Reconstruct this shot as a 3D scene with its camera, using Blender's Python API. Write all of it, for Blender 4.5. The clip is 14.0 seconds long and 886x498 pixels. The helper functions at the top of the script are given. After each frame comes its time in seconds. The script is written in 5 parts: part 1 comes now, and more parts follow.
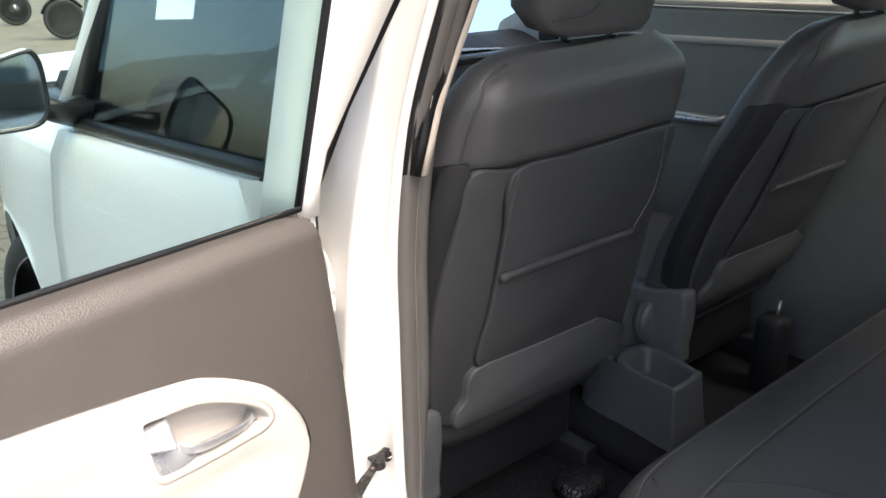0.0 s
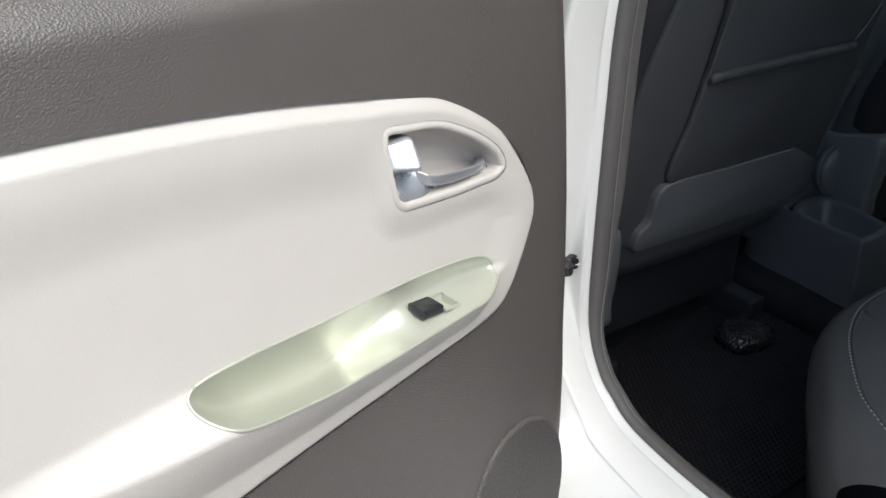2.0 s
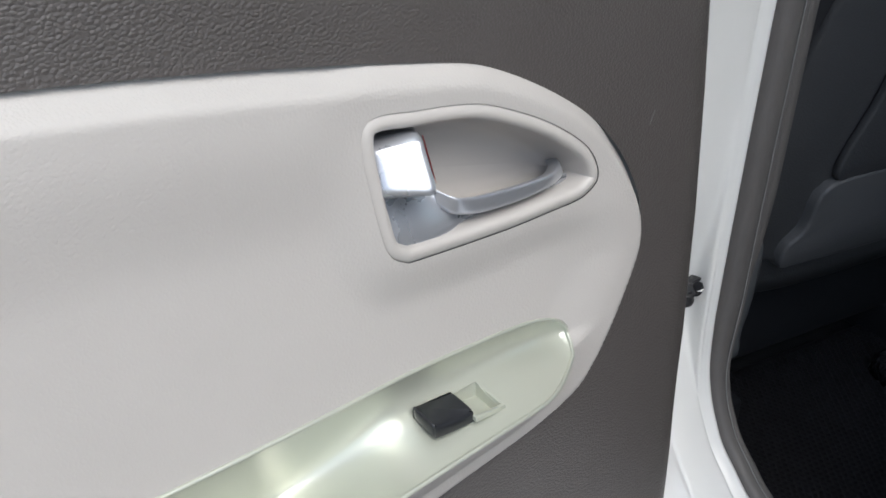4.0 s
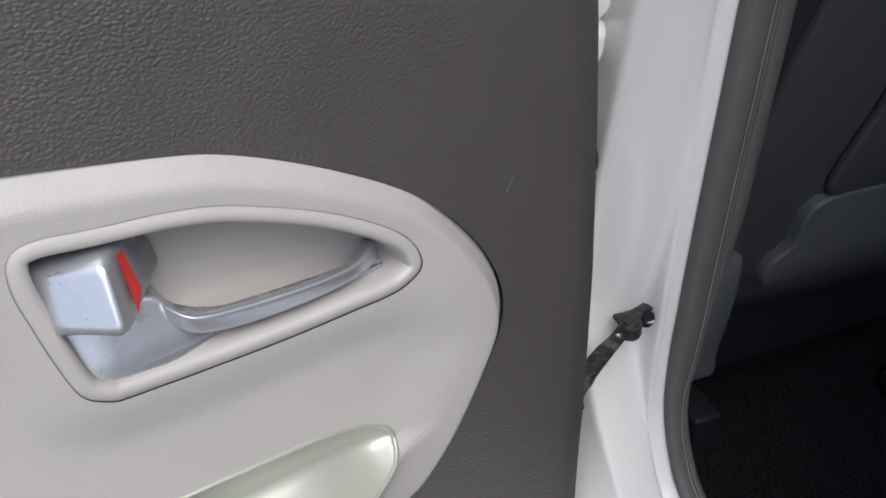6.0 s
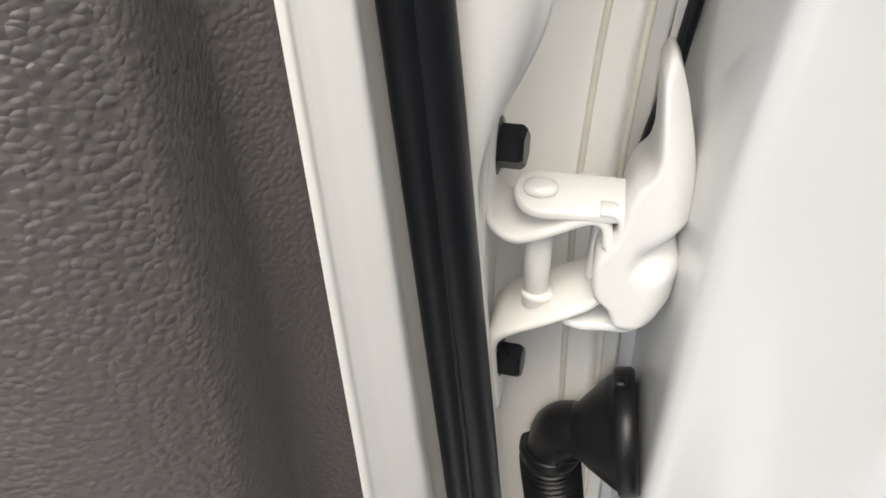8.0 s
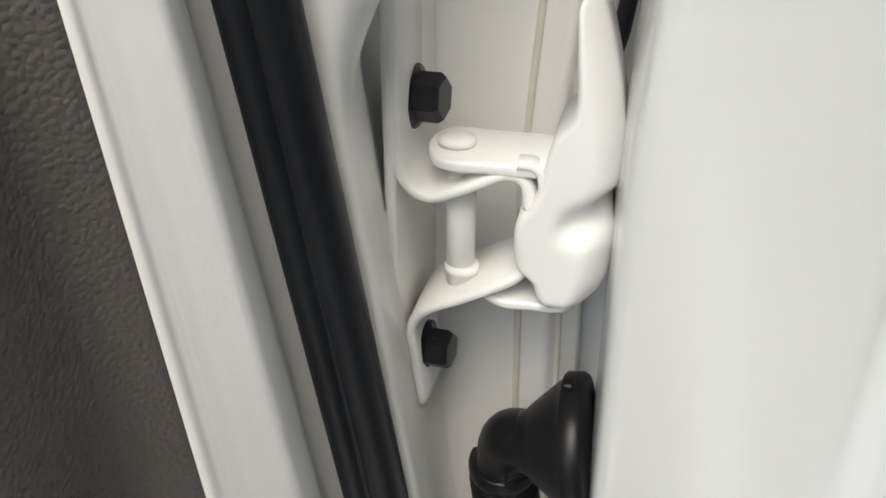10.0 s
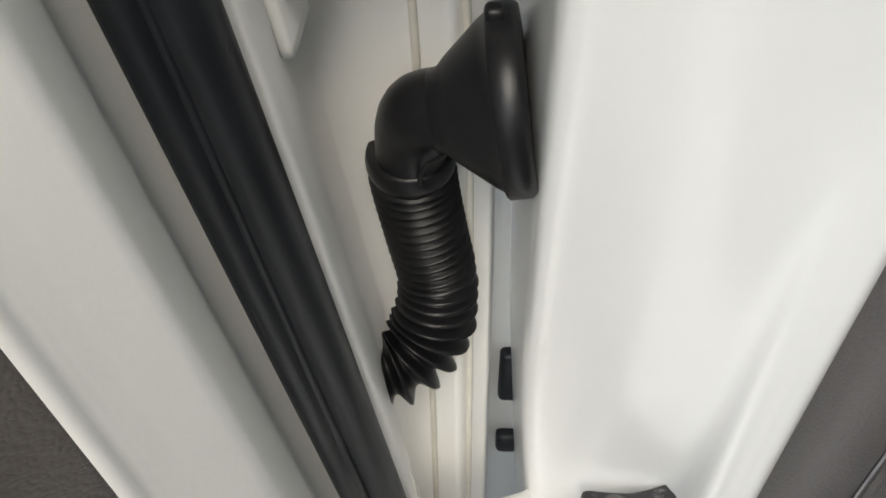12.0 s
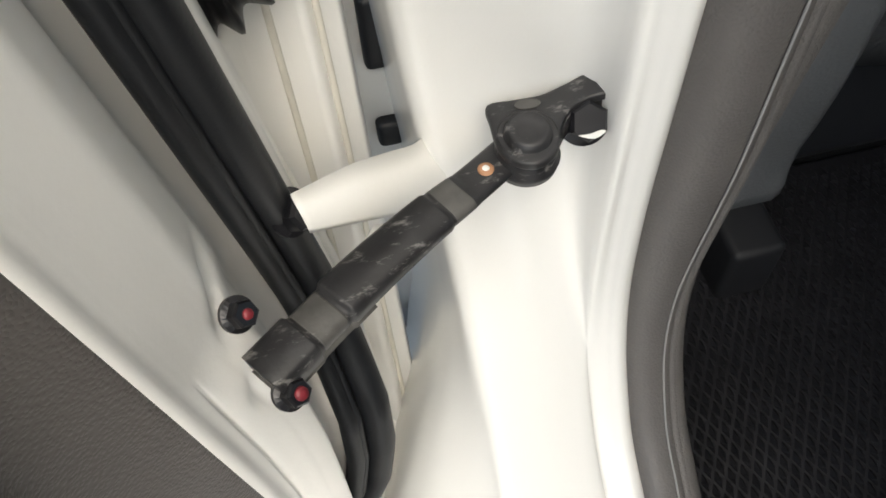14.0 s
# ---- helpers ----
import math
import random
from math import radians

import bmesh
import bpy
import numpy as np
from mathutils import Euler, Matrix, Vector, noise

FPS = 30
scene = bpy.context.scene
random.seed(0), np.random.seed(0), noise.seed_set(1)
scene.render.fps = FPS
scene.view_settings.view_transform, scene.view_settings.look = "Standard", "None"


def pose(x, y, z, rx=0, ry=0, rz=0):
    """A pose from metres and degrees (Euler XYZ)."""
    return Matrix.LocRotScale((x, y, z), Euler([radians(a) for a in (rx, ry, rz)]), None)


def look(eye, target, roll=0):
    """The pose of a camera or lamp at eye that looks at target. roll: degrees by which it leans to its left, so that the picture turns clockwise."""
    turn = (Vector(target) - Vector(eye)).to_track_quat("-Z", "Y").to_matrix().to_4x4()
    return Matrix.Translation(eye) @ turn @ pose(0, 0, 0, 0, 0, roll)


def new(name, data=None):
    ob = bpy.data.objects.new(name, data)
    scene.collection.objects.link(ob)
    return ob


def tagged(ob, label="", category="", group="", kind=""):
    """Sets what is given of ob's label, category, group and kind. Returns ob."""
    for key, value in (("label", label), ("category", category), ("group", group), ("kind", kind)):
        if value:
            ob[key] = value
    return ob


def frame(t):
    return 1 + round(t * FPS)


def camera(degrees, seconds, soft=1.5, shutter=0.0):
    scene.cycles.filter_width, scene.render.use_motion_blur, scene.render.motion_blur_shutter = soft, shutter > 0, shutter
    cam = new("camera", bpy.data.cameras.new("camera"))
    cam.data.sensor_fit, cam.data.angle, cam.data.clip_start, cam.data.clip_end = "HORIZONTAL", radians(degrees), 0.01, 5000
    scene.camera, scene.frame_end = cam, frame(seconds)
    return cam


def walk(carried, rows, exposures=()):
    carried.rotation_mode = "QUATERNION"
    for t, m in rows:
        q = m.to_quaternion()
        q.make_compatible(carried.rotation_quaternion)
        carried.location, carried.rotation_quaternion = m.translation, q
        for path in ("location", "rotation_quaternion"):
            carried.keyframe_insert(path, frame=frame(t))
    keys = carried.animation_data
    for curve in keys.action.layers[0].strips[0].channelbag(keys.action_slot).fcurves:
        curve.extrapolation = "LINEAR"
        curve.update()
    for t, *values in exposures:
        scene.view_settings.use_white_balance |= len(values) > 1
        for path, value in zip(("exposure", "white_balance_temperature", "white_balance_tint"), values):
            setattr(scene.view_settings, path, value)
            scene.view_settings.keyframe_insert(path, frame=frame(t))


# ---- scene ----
cam = camera(57.0, 14.0, soft=1.6)
PATH = [
    (0, (-0.4729, -0.8098, 1.2072), (0.1409, -0.0973, 0.8673), -0.95),
    (0.5, (-0.5313, -0.7687, 1.2004), (0.0725, -0.0537, 0.8481), -0.83),
    (1, (-0.5810, -0.7674, 1.1978), (0.0082, -0.0514, 0.8231), -0.65),
    (1.5, (-0.5650, -0.7314, 1.1115), (-0.0161, -0.0114, 0.6869), -0.32),
    (1.9, (-0.5610, -0.6990, 1.0542), (-0.0575, 0.0355, 0.5993), -0.31),
    (2, (-0.5572, -0.6933, 1.0463), (-0.0585, 0.0443, 0.5911), -0.13),
    (2.5, (-0.5353, -0.6694, 1.0283), (-0.0780, 0.0923, 0.5693), -0.44),
    (3, (-0.4958, -0.6219, 1.0146), (-0.0640, 0.1558, 0.5577), -1.04),
    (3.2, (-0.4618, -0.5847, 1.0056), (-0.0414, 0.1986, 0.5476), -0.95),
    (5.3, (-0.3500, -0.4560, 0.9640), (-0.0400, 0.2770, 0.3600), -1.60),
    (5.5, (-0.3336, -0.4461, 0.9632), (-0.0099, 0.2953, 0.3753), -2.19),
    (6, (-0.2420, -0.4500, 0.9992), (0.0414, 0.3114, 0.4161), -1.09),
    (6.5, (-0.1454, -0.3617, 0.9749), (0.0444, 0.4386, 0.4061), -0.32),
    (7, (-0.0708, -0.2800, 0.9499), (-0.0533, 0.5354, 0.3713), -1.15),
    (7.5, (-0.0311, -0.2436, 0.9483), (-0.1133, 0.5711, 0.3742), -0.61),
    (8, (-0.0034, -0.2239, 0.9534), (-0.1378, 0.5856, 0.3818), 0.52),
    (10.3, (0.0356, -0.2058, 0.9028), (-0.1707, 0.6362, 0.4044), 0.36),
    (10.5, (0.0322, -0.1996, 0.8949), (-0.1603, 0.6307, 0.3718), 0.21),
    (11, (0.0209, -0.2008, 0.8860), (-0.1726, 0.6106, 0.3345), -1.14),
    (11.5, (0.0173, -0.1874, 0.8725), (-0.1125, 0.5593, 0.2201), -2.14),
    (12, (0.0204, -0.1668, 0.8365), (-0.0081, 0.5326, 0.1223), -0.63),
    (12.5, (0.0157, -0.1544, 0.8092), (0.0650, 0.4708, 0.0303), -0.22),
    (13, (0.0078, -0.1520, 0.7900), (0.0844, 0.4105, -0.0333), 1.25),
    (13.3, (0.0084, -0.1505, 0.7768), (0.0871, 0.3850, -0.0641), 0.85),
    (13.5, (0.0102, -0.1508, 0.7694), (0.0880, 0.3744, -0.0781), -0.07),
    (13.8, (0.0211, -0.1663, 0.7564), (0.1070, 0.3588, -0.0903), -2.18),
    (14, (0.0209, -0.1773, 0.7416), (0.1149, 0.3527, -0.1011), -3.98),
]

# a few stops of drift: the clip's exposure falls as the bright door fills the picture
EXPO = [(0, 2.0, 7250, 12), (0.5, 1.53, 7000, 11), (1, 1.30, 6800, 9), (1.5, 1.30, 6500, 6), (2, 1.03, 6300, 5), (3.2, 0.68, 6100, 4), (5.3, 0.52, 6050, 9), (6.0, 0.47, 6050, 9), (6.6, 0.95, 6450, 6), (7.0, 1.08, 6550, 6), (7.5, 1.34, 6550, 7), (8.2, 1.25, 6550, 6), (10.5, 1.08, 6500, 4), (11.5, 1.12, 6500, 4), (12.5, 1.24, 6600, 4), (13.3, 1.26, 6700, 4), (14, 1.20, 6750, 4)]
walk(cam, [(t, look(eye, target, roll)) for t, eye, target, roll in PATH], EXPO)

# ---- light ----
SUN_EL, SUN_AZ = 55.0, 172.0
world = bpy.data.worlds.new("sky")
scene.world = world
world.use_nodes = True
_nt = world.node_tree
_sky = _nt.nodes.new("ShaderNodeTexSky")
_sky.sky_type, _sky.sun_disc = "NISHITA", False
_sky.sun_elevation, _sky.sun_rotation = radians(SUN_EL), radians(SUN_AZ)
_sky.air_density, _sky.dust_density, _sky.ozone_density = 1.0, 4.0, 1.0
_bg = _nt.nodes["Background"]
_bg.inputs["Strength"].default_value = 0.15
_nt.links.new(_sky.outputs[0], _bg.inputs[0])
_sd = bpy.data.lights.new("sun", "SUN")
_sd.energy, _sd.angle, _sd.color = 1.0, radians(48), (1.0, 0.975, 0.95)
_s = new("sun", _sd)
_s.matrix_world = look((0, 0, 8), (8 * math.sin(radians(SUN_AZ)) * -1 / math.tan(radians(SUN_EL)), 8 * math.cos(radians(SUN_AZ)) * -1 / math.tan(radians(SUN_EL)), 0))


# ---- materials ----
def mat(name, col, rough=0.5, metal=0.0, spec=0.5, vary=0.08, scale=40.0, bump=0.0, bscale=400.0, kind="noise", coat=0.0, island=0.0, stretch=1.0, wear=None):
    m = bpy.data.materials.new(name)
    m.use_nodes = True
    nt = m.node_tree
    b = nt.nodes["Principled BSDF"]
    b.inputs["Roughness"].default_value, b.inputs["Metallic"].default_value = rough, metal
    b.inputs["Specular IOR Level"].default_value, b.inputs["Coat Weight"].default_value = spec, coat
    b.inputs["Coat Roughness"].default_value = 0.06
    co = nt.nodes.new("ShaderNodeTexCoord")
    n1 = nt.nodes.new("ShaderNodeTexNoise")
    n1.inputs["Scale"].default_value, n1.inputs["Detail"].default_value = scale, 6
    n2 = nt.nodes.new("ShaderNodeTexNoise")
    n2.inputs["Scale"].default_value, n2.inputs["Detail"].default_value = scale * 0.12, 3
    sp = nt.nodes.new("ShaderNodeMapping")
    sp.inputs["Scale"].default_value = (stretch, 1.0, 1.0)
    nt.links.new(co.outputs["Object"], sp.inputs["Vector"])
    nt.links.new(co.outputs["Object"], n1.inputs["Vector"])
    nt.links.new(co.outputs["Object"], n2.inputs["Vector"])
    add = nt.nodes.new("ShaderNodeMath")
    add.operation = "ADD"
    nt.links.new(n1.outputs["Fac"], add.inputs[0])
    nt.links.new(n2.outputs["Fac"], add.inputs[1])
    mr = nt.nodes.new("ShaderNodeMapRange")
    mr.inputs["From Min"].default_value, mr.inputs["From Max"].default_value = 0.6, 1.4
    mr.inputs["To Min"].default_value, mr.inputs["To Max"].default_value = 1 - vary, 1 + vary
    nt.links.new(add.outputs[0], mr.inputs["Value"])
    mul = nt.nodes.new("ShaderNodeVectorMath")
    mul.operation = "SCALE"
    mul.inputs[0].default_value = col
    nt.links.new(mr.outputs[0], mul.inputs["Scale"])
    last = mul
    if island:
        ob = nt.nodes.new("ShaderNodeObjectInfo")
        m2 = nt.nodes.new("ShaderNodeMapRange")
        m2.inputs["To Min"].default_value, m2.inputs["To Max"].default_value = 1 - island, 1 + island
        nt.links.new(ob.outputs["Random"], m2.inputs["Value"])
        mul2 = nt.nodes.new("ShaderNodeVectorMath")
        mul2.operation = "SCALE"
        nt.links.new(mul.outputs[0], mul2.inputs[0])
        nt.links.new(m2.outputs[0], mul2.inputs["Scale"])
        last = mul2
    if wear:
        ws_ = nt.nodes.new("ShaderNodeTexNoise")
        ws_.inputs["Scale"].default_value, ws_.inputs["Detail"].default_value, ws_.inputs["Roughness"].default_value = wear[1], 8, 0.7
        mp_ = nt.nodes.new("ShaderNodeMapping")
        mp_.inputs["Scale"].default_value = (0.35, 1.0, 1.0)
        mp_.inputs["Rotation"].default_value = (0, 0, -0.45)
        nt.links.new(co.outputs["Object"], mp_.inputs["Vector"])
        nt.links.new(mp_.outputs[0], ws_.inputs["Vector"])
        wr_ = nt.nodes.new("ShaderNodeMapRange")
        wr_.interpolation_type = "SMOOTHSTEP"
        wr_.inputs["From Min"].default_value, wr_.inputs["From Max"].default_value = wear[2], wear[2] + 0.12
        nt.links.new(ws_.outputs["Fac"], wr_.inputs["Value"])
        mxw = nt.nodes.new("ShaderNodeMix")
        mxw.data_type = "RGBA"
        nt.links.new(wr_.outputs[0], mxw.inputs["Factor"])
        nt.links.new(last.outputs[0], mxw.inputs["A"])
        mxw.inputs["B"].default_value = (*wear[0], 1)
        nt.links.new(mxw.outputs["Result"], b.inputs["Base Color"])
    else:
        nt.links.new(last.outputs[0], b.inputs["Base Color"])
    r2 = nt.nodes.new("ShaderNodeMapRange")
    r2.inputs["To Min"].default_value, r2.inputs["To Max"].default_value = max(0, rough - 0.08), min(1, rough + 0.1)
    nt.links.new(n1.outputs["Fac"], r2.inputs["Value"])
    nt.links.new(r2.outputs[0], b.inputs["Roughness"])
    if bump:
        bp = nt.nodes.new("ShaderNodeBump")
        bp.inputs["Strength"].default_value, bp.inputs["Distance"].default_value = 1.0, bump
        if kind == "leather":
            w = nt.nodes.new("ShaderNodeTexNoise")
            w.inputs["Scale"].default_value, w.inputs["Detail"].default_value = bscale * 0.5, 2
            nt.links.new(sp.outputs[0], w.inputs["Vector"])
            mx = nt.nodes.new("ShaderNodeVectorMath")
            mx.operation = "MULTIPLY_ADD"
            k = 0.9 / bscale
            mx.inputs[1].default_value = (k, k, k)
            nt.links.new(w.outputs["Color"], mx.inputs[0])
            nt.links.new(sp.outputs[0], mx.inputs[2])
            v = nt.nodes.new("ShaderNodeTexVoronoi")
            v.inputs["Scale"].default_value = bscale
            nt.links.new(mx.outputs[0], v.inputs["Vector"])
            cl = nt.nodes.new("ShaderNodeMapRange")
            cl.interpolation_type = "SMOOTHSTEP"
            cl.inputs["From Min"].default_value, cl.inputs["From Max"].default_value = 0.1, 0.85
            cl.inputs["To Min"].default_value, cl.inputs["To Max"].default_value = 1.0, 0.0
            nt.links.new(v.outputs["Distance"], cl.inputs["Value"])
            nt.links.new(cl.outputs[0], bp.inputs["Height"])
        elif kind == "weave":
            v = nt.nodes.new("ShaderNodeTexVoronoi")
            v.inputs["Scale"].default_value = bscale
            nt.links.new(co.outputs["Object"], v.inputs["Vector"])
            nt.links.new(v.outputs["Distance"], bp.inputs["Height"])
        else:
            n3 = nt.nodes.new("ShaderNodeTexNoise")
            n3.inputs["Scale"].default_value, n3.inputs["Detail"].default_value = bscale, 4
            nt.links.new(co.outputs["Object"], n3.inputs["Vector"])
            nt.links.new(n3.outputs["Fac"], bp.inputs["Height"])
        nt.links.new(bp.outputs[0], b.inputs["Normal"])
    return m


WHITE = mat("white_paint", (0.84, 0.84, 0.82), 0.32, vary=0.03, scale=8, coat=0.5, bump=0.00004, bscale=900)
WHITE_IN = mat("white_primer_paint", (0.83, 0.825, 0.80), 0.40, vary=0.05, scale=14, coat=0.2, bump=0.00006, bscale=500)
PANEL = mat("grey_door_trim", (0.078, 0.0705, 0.067), 0.40, vary=0.06, scale=30, bump=0.00020, bscale=800, kind="leather", spec=0.7, stretch=0.75)
PANEL_SIDE = mat("grey_trim_return", (0.098, 0.089, 0.085), 0.5, vary=0.08, scale=60, bump=0.00018, bscale=820, kind="leather", spec=0.35)
CREAM = mat("cream_trim", (0.455, 0.435, 0.415), 0.5, vary=0.03, scale=20, bump=0.00009, bscale=760, kind="leather", spec=0.4)
CUP = mat("pale_green_plastic", (0.49, 0.508, 0.435), 0.30, metal=0.40, vary=0.03, scale=12, spec=0.8, coat=0.35)
RIM = mat("smooth_cream_plastic", (0.47, 0.448, 0.425), 0.38, vary=0.03, scale=15)
SEALER = mat("seam_sealer", (0.66, 0.64, 0.57), 0.5, vary=0.1, scale=120)
ALLOY = mat("painted_alloy", (0.50, 0.50, 0.51), 0.4, metal=0.1, vary=0.05, scale=40)
SILVER = mat("satin_silver", (0.50, 0.515, 0.55), 0.28, metal=0.65, vary=0.03, scale=40)
BLACK = mat("black_rubber", (0.010, 0.011, 0.013), 0.42, spec=0.25, vary=0.25, scale=60, bump=0.00005, bscale=800)
BOOTM = mat("black_boot_rubber", (0.008, 0.008, 0.009), 0.36, spec=0.3, vary=0.2, scale=50, bump=0.00005, bscale=900)
BLKPL = mat("black_plastic", (0.016, 0.017, 0.02), 0.3, vary=0.2, scale=60)
STRAPM = mat("worn_black_steel", (0.022, 0.022, 0.024), 0.45, vary=0.5, scale=160, bump=0.0001, bscale=500, spec=0.45, wear=((0.16, 0.155, 0.15), 260, 0.56))
STRAPG = mat("bare_grey_steel", (0.085, 0.083, 0.080), 0.5, vary=0.35, scale=180, bump=0.00008, bscale=600, spec=0.4, wear=((0.20, 0.19, 0.18), 300, 0.60))
BOLT = mat("black_bolt", (0.014, 0.014, 0.017), 0.3, vary=0.3, scale=200, metal=0.3)
REDB = mat("red_thread_lock", (0.20, 0.02, 0.03), 0.5, vary=0.3, scale=200)
RED = mat("red_plastic", (0.75, 0.03, 0.03), 0.4, vary=0.02)
SEATL = mat("black_leather", (0.064, 0.066, 0.070), 0.42, vary=0.12, scale=30, bump=0.0002, bscale=380, kind="leather", spec=0.45)
SEATD = mat("dark_seat_back", (0.048, 0.050, 0.054), 0.5, vary=0.1, scale=30, bump=0.0002, bscale=420, kind="leather", spec=0.4)
SEATG = mat("grey_seat_plastic", (0.078, 0.081, 0.086), 0.5, vary=0.08, scale=30, bump=0.0001, bscale=500, kind="leather")
STITCH = mat("pale_thread", (0.26, 0.26, 0.26), 0.7)
CONS = mat("console_plastic", (0.092, 0.097, 0.104), 0.42, vary=0.1, scale=40, bump=0.0001, bscale=500, kind="leather")
TRIMG = mat("pillar_trim_rubber", (0.115, 0.108, 0.104), 0.5, vary=0.1, scale=60, bump=0.00012, bscale=850, kind="leather")
MATB = mat("black_rubber_mat", (0.020, 0.020, 0.023), 0.34, vary=0.3, scale=60)
CARPET = mat("black_carpet", (0.009, 0.010, 0.013), 0.9, vary=0.4, scale=300, bump=0.0012, bscale=900)
DARK = mat("dark_interior", (0.011, 0.012, 0.015), 0.6, vary=0.2, scale=30)
FARTRIM = mat("far_door_trim", (0.21, 0.215, 0.205), 0.55, vary=0.1, scale=20)
TYRE = mat("tyre_rubber", (0.018, 0.018, 0.019), 0.7, vary=0.2, scale=60, bump=0.0006, bscale=200)
PAVER = mat("paver_stone", (0.145, 0.128, 0.102), 0.85, vary=0.25, scale=25, bump=0.003, bscale=120, island=0.12)
GROUND = mat("sandy_joint", (0.19, 0.16, 0.125), 0.95, vary=0.3, scale=12, bump=0.004, bscale=60)
CHROME = mat("chrome", (0.8, 0.8, 0.8), 0.12, metal=1.0)
BEIGE = mat("beige_pillar_trim", (0.45, 0.41, 0.36), 0.6, vary=0.05)
ZINC = mat("bare_steel", (0.5, 0.5, 0.48), 0.35, metal=0.9, vary=0.2, scale=100)


def glass(name, tint, rough=0.0):
    m = bpy.data.materials.new(name)
    m.use_nodes = True
    b = m.node_tree.nodes["Principled BSDF"]
    b.inputs["Base Color"].default_value = (*tint, 1)
    b.inputs["Transmission Weight"].default_value, b.inputs["Roughness"].default_value, b.inputs["IOR"].default_value = 1.0, rough, 1.45
    return m


GLASS = glass("green_window_glass", (0.58, 0.73, 0.685))
GLASSD = glass("tinted_glass", (0.10, 0.115, 0.12))
MIRROR = mat("mirror_glass", (0.75, 0.80, 0.85), 0.02, metal=1.0, vary=0.0)


# ---- building helpers ----
def smooth(me, on=True):
    me.polygons.foreach_set("use_smooth", [on] * len(me.polygons))


def link(name, me, m, parent=None, label="", sm=True):
    if m is not None:
        me.materials.append(m)
    smooth(me, sm)
    ob = new(name, me)
    if parent is not None:
        ob.parent = parent
    if label:
        tagged(ob, label)
    return ob


def part(name, bm, m, parent, label="", sm=True):
    me = bpy.data.meshes.new(name)
    bmesh.ops.recalc_face_normals(bm, faces=bm.faces)
    bm.to_mesh(me)
    bm.free()
    return link(name, me, m, parent, label, sm)


def thing(name, label, category, m=None, group="", kind=""):
    ob = new(name)
    ob.empty_display_size = 0.05
    if m is not None:
        ob.matrix_world = m
    return tagged(ob, label, category, group, kind)


def crom(ctrl, n, closed=False):
    """A smooth curve through a few control points."""
    p = np.array(ctrl, float)
    k = len(p)
    out = []
    segs = k if closed else k - 1
    for i in range(segs):
        a, b, c, d = (p[(i + j) % k] if closed else p[min(max(i + j, 0), k - 1)] for j in (-1, 0, 1, 2))
        for s in np.linspace(0, 1, n, endpoint=False):
            out.append(0.5 * (2 * b + (c - a) * s + (2 * a - 5 * b + 4 * c - d) * s * s + (3 * b - a - 3 * c + d) * s ** 3))
    if not closed:
        out.append(p[-1])
    return np.array(out)


def loft(rings, closed=True, caps=True):
    """A skin over rings of equal length."""
    bm = bmesh.new()
    vs = [[bm.verts.new(p) for p in r] for r in rings]
    n = len(rings[0])
    for a, b in zip(vs, vs[1:]):
        for i in range(n if closed else n - 1):
            j = (i + 1) % n
            bm.faces.new((a[i], a[j], b[j], b[i]))
    if caps and closed:
        bm.faces.new(vs[0][::-1])
        bm.faces.new(vs[-1])
    return bm


def tube(path, radius, segs=14, caps=True, flat=1.0):
    """A round bar along a path; radius may be one number or one for each point. flat squeezes it along its second axis."""
    p = np.array(path, float)
    r = np.ones(len(p)) * radius
    t = np.gradient(p, axis=0)
    t /= np.linalg.norm(t, axis=1)[:, None]
    u = np.cross(t[0], (0.31, 0.52, 0.8))
    u /= np.linalg.norm(u)
    rings = []
    for i in range(len(p)):
        u = u - t[i] * (u @ t[i])
        u /= np.linalg.norm(u)
        v = np.cross(t[i], u)
        rings.append([p[i] + r[i] * (math.cos(a) * u + flat * math.sin(a) * v) for a in np.linspace(0, 2 * math.pi, segs, endpoint=False)])
    return loft(rings, True, caps)


def lathe(profile, axis, centre, segs=32):
    """Turns (along, radius) pairs about an axis through centre."""
    ax = Vector(axis).normalized()
    u = ax.orthogonal().normalized()
    v = ax.cross(u)
    c = Vector(centre)
    return loft([[c + ax * s + u * (r * math.cos(a)) + v * (r * math.sin(a)) for a in np.linspace(0, 2 * math.pi, segs, endpoint=False)] for s, r in profile])


def rbox(x0, x1, y0, y1, z0, z1, r=0.01, segs=3):
    bm = bmesh.new()
    bmesh.ops.create_cube(bm, size=1)
    for v in bm.verts:
        v.co = Vector(((x0 + x1) / 2 + v.co.x * (x1 - x0), (y0 + y1) / 2 + v.co.y * (y1 - y0), (z0 + z1) / 2 + v.co.z * (z1 - z0)))
    if r:
        bmesh.ops.bevel(bm, geom=bm.edges, offset=r, segments=segs, profile=0.5, affect="EDGES")
    return bm


